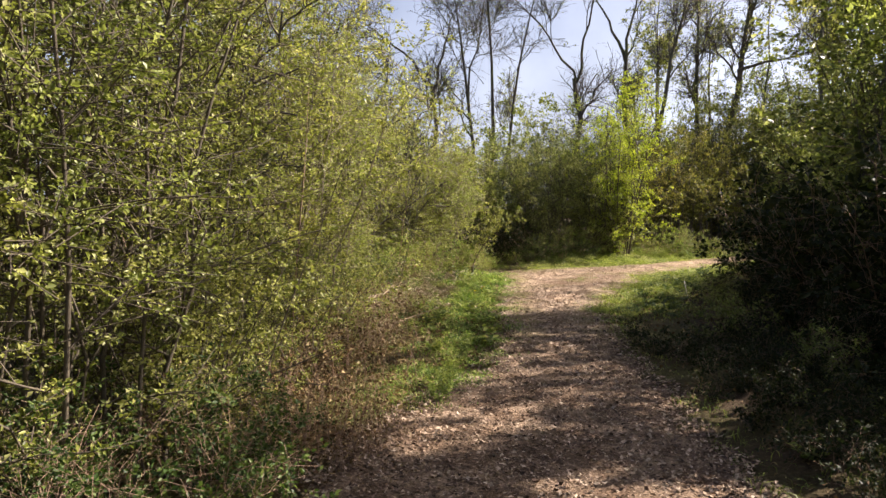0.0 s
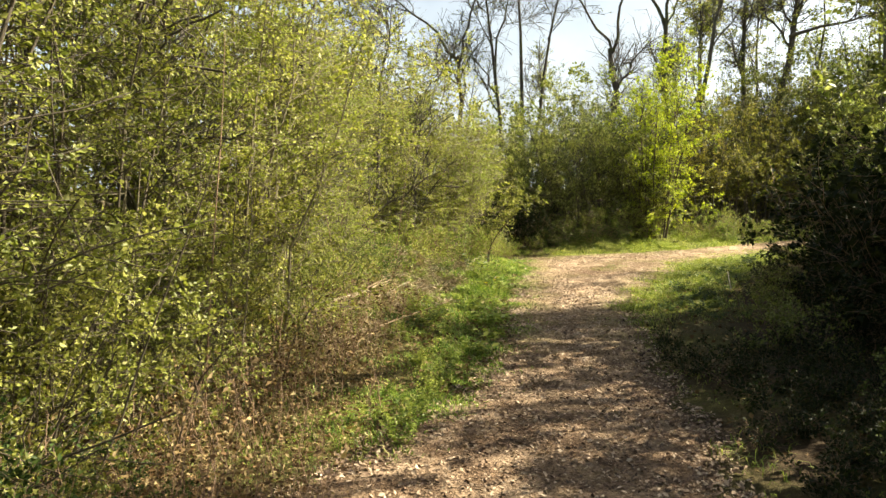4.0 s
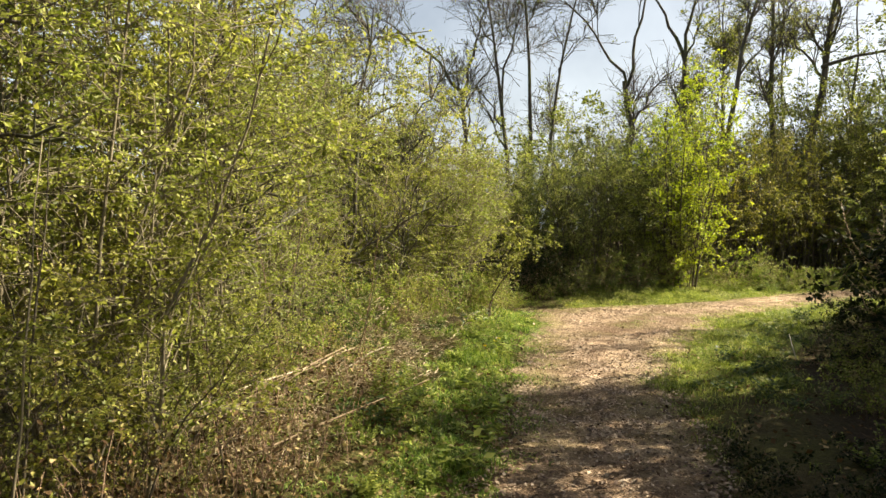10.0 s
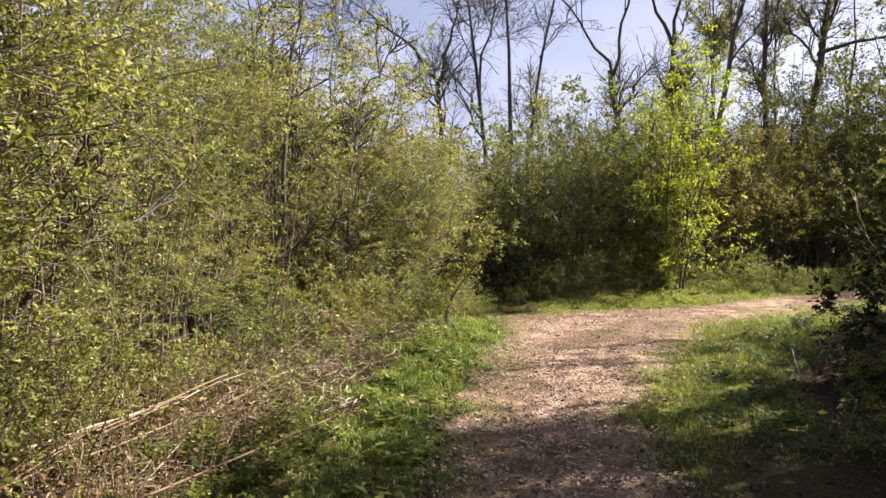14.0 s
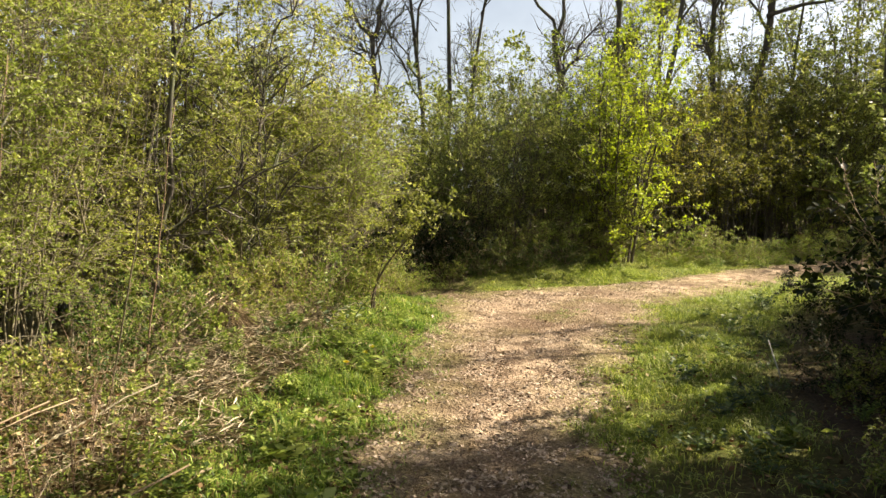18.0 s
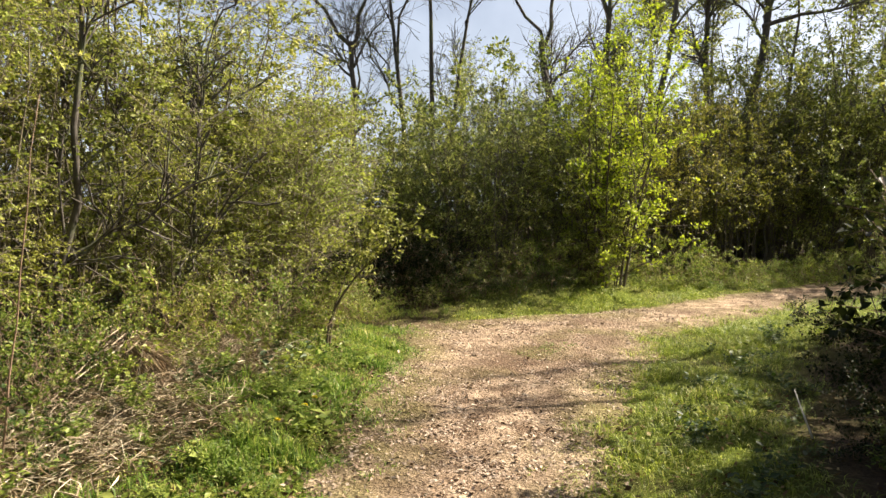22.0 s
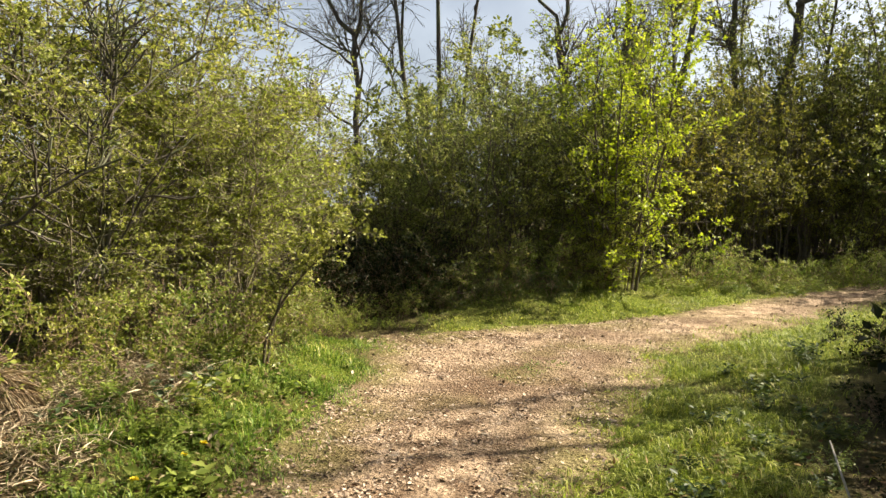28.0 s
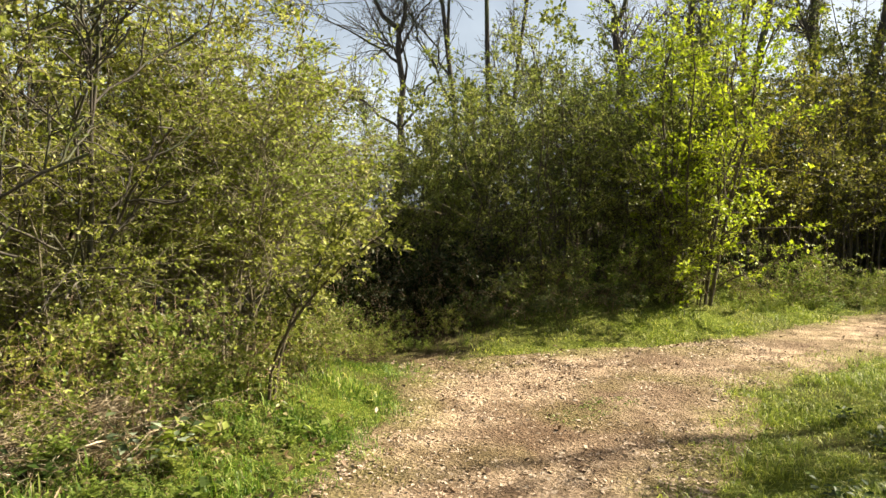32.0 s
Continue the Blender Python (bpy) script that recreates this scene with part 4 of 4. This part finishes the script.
def dead_clump(name, seed, canes, height, mat, flat, label, group):
    """Dead stalks, each one a part: upright canes, or flattened straw."""
    r = np.random.default_rng(seed)
    base = tagged(new(name), label, "dead stalks", group)
    for i in range(canes):
        a = r.uniform(0, 2 * math.pi)
        foot = np.array([r.normal() * 0.2, r.normal() * 0.2, 0.0])
        way = np.array([math.cos(a), math.sin(a), 0])
        h = height * r.uniform(0.4, 1.0)
        s = np.linspace(0, 1, 5)[:, None]
        p = foot + way * s * h * (0.9 if flat else 0.25) + np.array([0, 0, 1.0]) * ((0.22 * np.sin(s * 2.6) + 0.03) if flat else s * (1 - 0.18 * s)) * h
        p[1:] += r.normal(size=(4, 3)) * 0.02 * h
        one = Geo()
        one.add(tubes(p[None], (r.uniform(0.0016, 0.0038) * np.linspace(1, 0.5, 5))[None], 4))
        piece("stalk", one.mesh("stalk", mat), base)
    n = canes * 22
    place = r.normal(size=(n, 3)) * np.array([0.28, 0.28, 0.0]) + np.array([0, 0, 1.0]) * (r.random((n, 1)) ** 2 * height * (0.25 if flat else 0.8))
    way = unit(r.normal(size=(n, 3)) * np.array([1, 1, 0.5]))
    face = unit(r.normal(size=(n, 3)) + np.array([0, 0, 1.0]))
    size = r.uniform(0.02, 0.05, n)
    crown = Geo()
    crown.add(leaf_blades(place, way, face, size * (2.0 if flat else 1.0), size * (0.12 if flat else 0.5)))
    tagged(piece("withered_leaf_mass", crown.mesh("withered_leaf_mass", STRAW if flat else DRY_LEAF), base), kind="stuff")
    return base


bracken = [dead_clump("dead_bracken", 170 + i, 9, 0.75, CANE, False, "dead reddish-brown bracken stalks at the hedge foot", "dead bracken") for i in range(2)]
spots = [(-2.05 + rng.uniform(-0.5, 0.6), y, rng.uniform(0.7, 1.15)) for y in np.arange(4.4, 11.2, 0.11)]
spots += [(-1.5 + rng.uniform(-0.5, 0.4), rng.uniform(4.6, 6.6), 0.5) for _ in range(18)]
spread(bracken, spots, rng)
straw = [dead_clump("straw_clump", 175 + i, 13, 0.75, STRAW, True, "flattened clump of pale dry grass stalks", "dry grass on the verge") for i in range(2)]
spots = [(-2.0 + rng.uniform(-0.5, 0.45), y, rng.uniform(0.7, 1.15)) for y in np.concatenate([np.arange(8.6, 11.6, 0.3), np.arange(11.4, 15.4, 0.12)])]
spots += [(rng.uniform(-1.75, -1.05), rng.uniform(13.8, 15.0), rng.uniform(0.6, 0.9)) for _ in range(12)]
spread(straw, spots, rng)


def blades(name, seed, spots, height, width, label, mat=GRASS_LEAF, lie=0.0):
    """Grass blades on spots (n, 2), bent over at the top."""
    r = np.random.default_rng(seed)
    n = len(spots)
    foot = np.concatenate([spots, ground_z(spots[:, 0], spots[:, 1])[:, None] - 0.01], 1)
    a = r.uniform(0, 2 * math.pi, n)
    way = np.stack([np.cos(a), np.sin(a), 0 * a], -1)
    side = np.stack([-np.sin(a), np.cos(a), 0 * a], -1)
    clump = 0.4 + 0.6 * smooth(-0.5, 0.7, ripple(spots[:, 0], spots[:, 1], 3.1)) + 0.45 * smooth(0.2, 0.9, ripple(spots[:, 1] + 3.0, spots[:, 0], 6.7))
    h = (height * r.uniform(0.35, 1.2, n) * clump)[:, None]
    w = (width * r.uniform(0.7, 1.3, n))[:, None]
    up = np.array([[0, 0, 1.0]])
    lean = r.uniform(0.1 + lie, 1.0 + lie, n)[:, None]
    mid_p = foot + up * h * 0.55 + way * h * lean * 0.25
    tip = foot + up * h * np.maximum(1.05 - lean * 0.5, 0.3) + way * h * lean
    verts = np.stack([foot, mid_p + side * w / 2, tip, mid_p - side * w / 2], 1).reshape(-1, 3)
    k = np.arange(n)[:, None] * 4
    ob = piece(name, mesh_from(name, verts, [k + [0, 3, 1], k + [1, 3, 2]], mat))
    return tagged(ob, label, "grass", kind="stuff")


def tufted(seed, n, box, keep, tuft=0.05):
    """Places in tufts inside a box (x0, x1, y0, y1) where keep(x, y, random) holds."""
    r = np.random.default_rng(seed)
    m = n // 9 + 1
    c = np.stack([r.uniform(box[0], box[1], m), r.uniform(box[2], box[3], m)], -1)
    c = c[keep(c[:, 0], c[:, 1], r.random(m))]
    p = np.repeat(c, 9, 0)
    return p + r.normal(size=p.shape) * tuft


def on_left(x, y, q):
    return q < turf_left(x, y)


def on_right(x, y, q):
    return q < turf_right(x, y)


def on_far(x, y, q):
    return q < turf_far(x, y)


def on_lush(x, y, q):
    return (q < turf_left(x, y)) & (ripple(x, y, 2.2) > 0.0) & (bend_gap(x, y) > 0.12)


def on_patch(x, y, q):
    return q < 1.1 - ((x - 1.75 - (y - 16.2) * 0.5) / 0.34) ** 2 - ((y - 16.2) / 0.75) ** 2


blades("grass", 200, tufted(200, 150000, (-2.4, 0.5, 5.5, 17.4), on_left, 0.06), 0.09, 0.007, "lush green grass on the sunlit verge beside the hedge", lie=0.3)
blades("lush_grass", 204, tufted(204, 44000, (-1.5, 0.1, 10.5, 16.4), on_lush, 0.06), 0.15, 0.009, "taller tufts of lush bright green grass on the verge")
blades("grass", 201, tufted(201, 300000, (1.0, 7.5, 3.5, 20.5), on_right, 0.07), 0.12, 0.0055, "lush green grass verge below the bramble thicket", VERGE_LEAF, 0.4)
blades("grass", 202, tufted(202, 220000, (-0.2, 11, 17.2, 27), on_far, 0.07), 0.09, 0.008, "short green grass between path and thicket", VERGE_LEAF, 0.4)
blades("grass", 203, tufted(203, 15000, (1.1, 2.5, 15.2, 17.1), on_patch), 0.05, 0.006, "small tuft of short grass in the path", lie=0.3)



def on_edge(x, y, q):
    d = path_gap(x, y)
    return (q < 0.8 - np.abs(d + 0.05) * 4) & (y > 8.5)


blades("dry_grass", 206, tufted(206, 60000, (-1.2, 7.5, 8.5, 21), on_edge, 0.06), 0.045, 0.005, "short dry yellowed grass along the edges of the path", STRAW)

# ---- loose litter and gravel ----


def chips(name, seed, spots, size, mat, lift, label, kind_of, flat=0.35, slim=0.6):
    r = np.random.default_rng(seed)
    n = len(spots)
    place = np.concatenate([spots, ground_z(spots[:, 0], spots[:, 1])[:, None] + lift + r.uniform(0, 0.012, n)[:, None]], 1)
    a = r.uniform(0, 2 * math.pi, n)
    way = unit(np.stack([np.cos(a), np.sin(a), r.normal(size=n) * flat], -1))
    face = unit(r.normal(size=(n, 3)) * flat + np.array([0, 0, 1.0]))
    length = size * r.uniform(0.45, 1.3, n)
    geo = Geo()
    geo.add(leaf_blades(place, way, face, length, length * slim * r.uniform(0.5, 1.2, n), r.uniform(-0.3, 0.3, n)[:, None]))
    return tagged(piece(name, geo.mesh(name, mat)), label, kind_of, kind="stuff")


r = np.random.default_rng(5)
p = np.stack([r.uniform(-2.2, 1.9, 95000), 3.2 + 10.5 * r.random(95000) ** 1.3], -1)
p = p[(path_gap(p[:, 0], p[:, 1]) < 0.12) & (r.random(len(p)) < 0.25 + 0.75 * smooth(12, 6.5, p[:, 1]))]
chips("leaf_litter", 210, p, 0.037, CHIP, 0.012, "brown leaf and wood litter on the path", "leaf litter", 0.4)
p = np.stack([r.uniform(-2.9, -0.2, 20000), 3.0 + 12.5 * r.random(20000) ** 1.5], -1)
p = p[path_gap(p[:, 0], p[:, 1]) > 0.0]
chips("dead_leaf_litter", 211, p, 0.05, DRY_LEAF, 0.012, "withered brown leaves below the hedge", "leaf litter", 0.6)
p = np.stack([r.uniform(1.2, 4.0, 2600), r.uniform(3.0, 14, 2600)], -1)
p = p[path_gap(p[:, 0], p[:, 1]) > 0.0]
chips("dead_leaf_litter", 212, p, 0.05, DRY_LEAF, 0.012, "withered brown leaves under the brambles", "leaf litter", 0.6)
p = np.concatenate([np.stack([r.uniform(-0.8, 9.5, 90000), r.uniform(6.5, 23.5, 90000)], -1), np.stack([r.uniform(-0.6, 3.6, 210000), r.uniform(9.5, 18.5, 210000)], -1)])
p = p[(path_gap(p[:, 0], p[:, 1]) < -0.10) & (r.random(len(p)) < smooth(5.5, 10, p[:, 1]) * (0.35 + 0.65 * smooth(-0.3, 0.3, ripple(p[:, 0], p[:, 1], 1.3))))]
p = p[r.random(len(p)) > 0.8 * np.exp(-((p[:, 0] - 1.55 - (p[:, 1] - 15.9) * 0.55) / 0.42) ** 2 - ((p[:, 1] - 15.7) / 1.5) ** 2)]
chips("gravel", 213, p, 0.029, GRAVEL, 0.006, "tan stone flakes and gravel trodden into the path", "gravel", 0.36, 0.75)
p = np.stack([r.uniform(-0.8, 9.5, 5000), r.uniform(8, 23.5, 5000)], -1)
p = p[path_gap(p[:, 0], p[:, 1]) < 0.12]
chips("leaf_litter", 214, p, 0.05, CHIP, 0.008, "brown crumbs of leaf and bark on the path", "leaf litter", 0.5)


p = np.stack([r.uniform(-2.5, -1.0, 6000), r.uniform(10.5, 15.4, 6000)], -1)
p = p[r.random(len(p)) < smooth(-0.4, 0.4, ripple(p[:, 0], p[:, 1], 1.7))]
chips("straw_litter", 216, p, 0.16, STRAW, 0.05, "pale flattened straw lying over the verge", "straw", 0.35, 0.06)


def stone_mesh(seed, size):
    r2 = np.random.default_rng(seed)
    bm = bmesh.new()
    bmesh.ops.create_icosphere(bm, subdivisions=1, radius=size * 0.8)
    for v in bm.verts:
        v.co = Vector((v.co.x * 1.2, v.co.y, v.co.z * 0.55)) * float(r2.uniform(0.75, 1.2))
    me = bpy.data.meshes.new("stone")
    bm.to_mesh(me)
    bm.free()
    me.materials.append(STONE)
    return me


stones = [stone_mesh(i, 0.03) for i in range(6)]
count = 0
while count < 260:
    x, y = r.uniform(-1.2, 4.5), 4.5 + 14 * r.random()
    if path_gap(np.array(x), np.array(y)) < -0.05 and r.random() < 0.35 + 0.65 * smooth(8, 12, y):
        st = piece("stone", stones[count % 6], path)
        st.matrix_basis = pose(x, y, float(ground_z(x, y)) + 0.012, 0, 0, r.uniform(0, 360)) @ Matrix.Scale(float(r.uniform(0.4, 1.25)), 4)
        count += 1


# ---- single things on the verges ----
def rod(name, a, b, r0, r1, mat, label, category, sag=0.0, kinks=7, seed=0, parent=None):
    """A stick from a to b as one mesh with closed ends."""
    rr = np.random.default_rng(seed)
    s = np.linspace(0, 1, kinks)[:, None]
    p = np.array(a) * (1 - s) + np.array(b) * s
    p[:, 2] += -sag * np.sin(s[:, 0] * math.pi)
    p[1:-1] += rr.normal(size=(kinks - 2, 3)) * 0.008
    rad = np.linspace(r0, r1, kinks) * rr.uniform(0.85, 1.15, kinks)
    v, q = tubes(p[None], rad[None], 6)
    caps = np.array([np.arange(5, -1, -1), np.arange(6) + 6 * (kinks - 1)])
    ob = piece(name, mesh_from(name, v, [q, caps], mat), parent)
    return tagged(ob, label, category) if parent is None else ob


def gz(x, y, dz=0.0):
    return (x, y, float(ground_z(x, y)) + dz)


rod("dry_stalk", gz(-1.85, 8.1, 0.16), gz(-0.98, 10.1, 0.24), 0.009, 0.005, STRAW, "long pale dry stalk lying towards the path", "dry stalk", seed=1)
dr = np.random.default_rng(9)
for i in range(6):
    rod("dry_stalk", gz(-2.45 + dr.uniform(-0.12, 0.2), 8.35 + dr.uniform(0, 0.8), 0.2 + dr.uniform(0, 0.1)), gz(-1.85 + dr.uniform(-0.15, 0.15), 10.1 + dr.uniform(-0.5, 0.5), 0.38 + dr.uniform(-0.1, 0.1)),
        dr.uniform(0.005, 0.009), 0.004, STRAW, "pale straw-coloured stalk leaning on the dead bracken", "dry stalk", seed=2 + i)
rod("white_stick", gz(2.99, 12.8, 0.02), (3.03, 13.16, 0.33), 0.0075, 0.005, WHITE_WOOD, "thin whitish stick leaning out of the grass", "stick", kinks=3, seed=20)
rod("fallen_branch", gz(-2.1, 9.9, 0.08), gz(-1.6, 11.2, 0.3), 0.011, 0.006, PALE_TWIG, "grey fallen branch among the brambles", "branch", seed=21)
rod("cut_log", gz(-1.15, 10.25, 0.02), gz(-1.02, 10.5, 0.04), 0.012, 0.010, STRAW, "short pale length of cut wood in the grass", "log", seed=22)
rod("cut_log", gz(-1.62, 11.95, 0.03), gz(-1.42, 12.4, 0.06), 0.02, 0.014, PALE_TWIG, "short weathered length of cut wood in the grass", "log", seed=24)
cr = np.random.default_rng(26)
bark = tagged(new("bark_flakes"), "scatter of pale bark flakes lying in the grass", "bark")
bark.matrix_basis = pose(*gz(-0.62, 13.55, 0.07))
for i in range(12):
    a, d = cr.uniform(0, 2 * math.pi), cr.uniform(0.01, 0.13)
    flake = Geo()
    flake.add(leaf_blades(np.array([[math.cos(a) * d, math.sin(a) * d, cr.uniform(0, 0.03)]]), unit(cr.normal(size=(1, 3)) * np.array([1, 1, 0.2])), np.array([[0.3, -0.2, 1.0]]), np.array([0.055]), np.array([0.03])))
    piece("flake", flake.mesh("flake", STRAW), bark)

heap = tagged(new("brushwood_heap"), "small heap of bent dry stalks and twigs with a dark hollow", "brushwood")
heap.matrix_basis = pose(*gz(-2.1, 13.5))
hr = np.random.default_rng(77)
for i in range(70):
    a = hr.uniform(0, 2 * math.pi)
    d = hr.uniform(0.15, 0.55)
    if abs(math.sin(a) + 0.95) < 0.12:
        d = 0.1
    turn = a + hr.uniform(0.6, 2.6)
    top = (math.cos(turn) * 0.25, math.sin(turn) * 0.25, hr.uniform(0.12, 0.42))
    rod("heap_twig", (math.cos(a) * d, math.sin(a) * d, 0.0), top, 0.005, 0.0025, (TWIG, CANE, TWIG, STRAW, CANE)[i % 5], "", "", -0.10, 6, 300 + i, heap)
n = 1500
a = hr.uniform(0, 2 * math.pi, n)
lift = hr.uniform(0.05, 1.45, n)
a = np.where((np.abs(np.angle(np.exp(1j * (a + 1.25)))) < 0.55) & (lift < 0.95), a + 1.6, a)      # the hollow's mouth
hull = np.stack([np.cos(a) * np.cos(lift) * 0.34, np.sin(a) * np.cos(lift) * 0.32, np.sin(lift) * 0.38], -1) * hr.uniform(0.82, 1.08, (n, 1))
down = unit(np.stack([np.cos(a) * np.sin(lift), np.sin(a) * np.sin(lift), -np.cos(lift)], -1) + hr.normal(size=(n, 3)) * 0.35)
geo = Geo()
geo.add(leaf_blades(hull, down, unit(hull + hr.normal(size=(n, 3)) * 0.08), hr.uniform(0.10, 0.28, n), hr.uniform(0.004, 0.009, n), 0.1))
tagged(piece("thatch", geo.mesh("thatch", STRAW), heap, "thatch of bleached grass"), kind="stuff")
for i in range(5):
    rod("leaning_stalk", gz(-2.55 + 0.1 * i, 12.5 + 0.06 * i, 0.06), gz(-2.1 + 0.05 * i, 13.45, 0.5 - 0.03 * i), 0.006, 0.004, STRAW,
        "pale stalk propped against the brushwood", "dry stalk", seed=30 + i)

# slender bare wands standing out of the dead bracken
for i in range(20):
    x, y = -2.35 + hr.uniform(-0.35, 0.55), 4.6 + 0.39 * i + hr.uniform(-0.2, 0.2)
    h = hr.uniform(1.1, 2.6)
    rod("bare_wand", gz(x, y, -0.03), (x + hr.normal() * 0.16 * h, y + hr.normal() * 0.12 * h, h), 0.007, 0.002, (TWIG, CANE, PALE_TWIG)[i % 3],
        "slender leafless shoot rising from the bracken", "shoot", 0, 8, 500 + i)


def dandelion(x, y, h, seed):
    base = tagged(new("dandelion"), "yellow dandelion flower in the grass", "flower", "dandelions")
    base.matrix_basis = pose(*gz(x, y))
    rod("stalk", (0, 0, 0), (0.01, 0, h), 0.003, 0.002, WEED_LEAF, "", "", 0, 4, seed, base)
    n = 40
    rr = np.random.default_rng(seed)
    a = np.linspace(0, 2 * math.pi * 4, n)
    way = unit(np.stack([np.cos(a), np.sin(a), np.linspace(0.2, 1.4, n)], -1))
    geo = Geo()
    geo.add(leaf_blades(np.tile([[0.01, 0, h]], (n, 1)), way, unit(np.array([[0, 0, 1.0]]) + rr.normal(size=(n, 3)) * 0.2), np.full(n, 0.028), np.full(n, 0.009)))
    piece("flower_head", geo.mesh("flower_head", PETAL), base, "bright yellow flower head")


for i, (x, y, h) in enumerate([(-0.52, 13.3, 0.12), (-0.67, 12.75, 0.10), (-0.56, 13.12, 0.11)]):
    dandelion(x, y, h, 400 + i)

# The pale leaves stand in for glints on dark foliage.
pale = weed("pale_leaved_plant", 190, 12, 0.3, 0.06, 5, GLINT_LEAF, "dark-leaved plant with sun glints painted as pale leaves", "")
put(pale, at(-0.9, 13.92, 0, 1.2))

# ---- young sapling reaching out over the verge ----
br = np.random.default_rng(195)
over = tagged(new("leaning_sapling"), "young sapling leaning out over the verge towards the path", "sapling")
over.matrix_basis = pose(*gz(-0.75, 15.3))
u = np.linspace(0, 1, 9)[:, None]
stem = np.concatenate([0.95 * u ** 1.6 - 0.02, -0.3 * u, -0.05 + 1.32 * u ** 0.8], 1)
limbs = np.stack([stem, stem * np.array([0.55, -1.2, 1.1]) + np.array([0.02, 0.02, 0.0])])
rads = np.stack([np.linspace(0.016, 0.004, 9)] * 2)
for i in range(2):
    geo = Geo()
    geo.add(tubes(limbs[i:i + 1], rads[i:i + 1], 6))
    piece("stem", geo.mesh("stem", TWIG), over)
b_pts, b_rad = grow(br, limbs, rads, 34, (0.4, 1.0), (0.18, 0.42), 0.6, 0.05, 5)
t_pts, t_rad = grow(br, b_pts, b_rad, 150, (0.1, 1.0), (0.08, 0.18), 0.6, 0.1, 2)
geo = Geo()
geo.add(tubes(b_pts, np.maximum(b_rad, 0.002), 3))
geo.add(tubes(t_pts, np.maximum(t_rad, 0.0015), 3))
tagged(piece("twig_mass", geo.mesh("twig_mass", TWIG), over), kind="stuff")
geo = Geo()
geo.add(foliage(br, np.concatenate([t_pts, b_pts[:, [1, 4]]]), 1500, 0.042))
tagged(piece("crown", geo.mesh("crown", HEDGE_LEAF), over), kind="stuff")
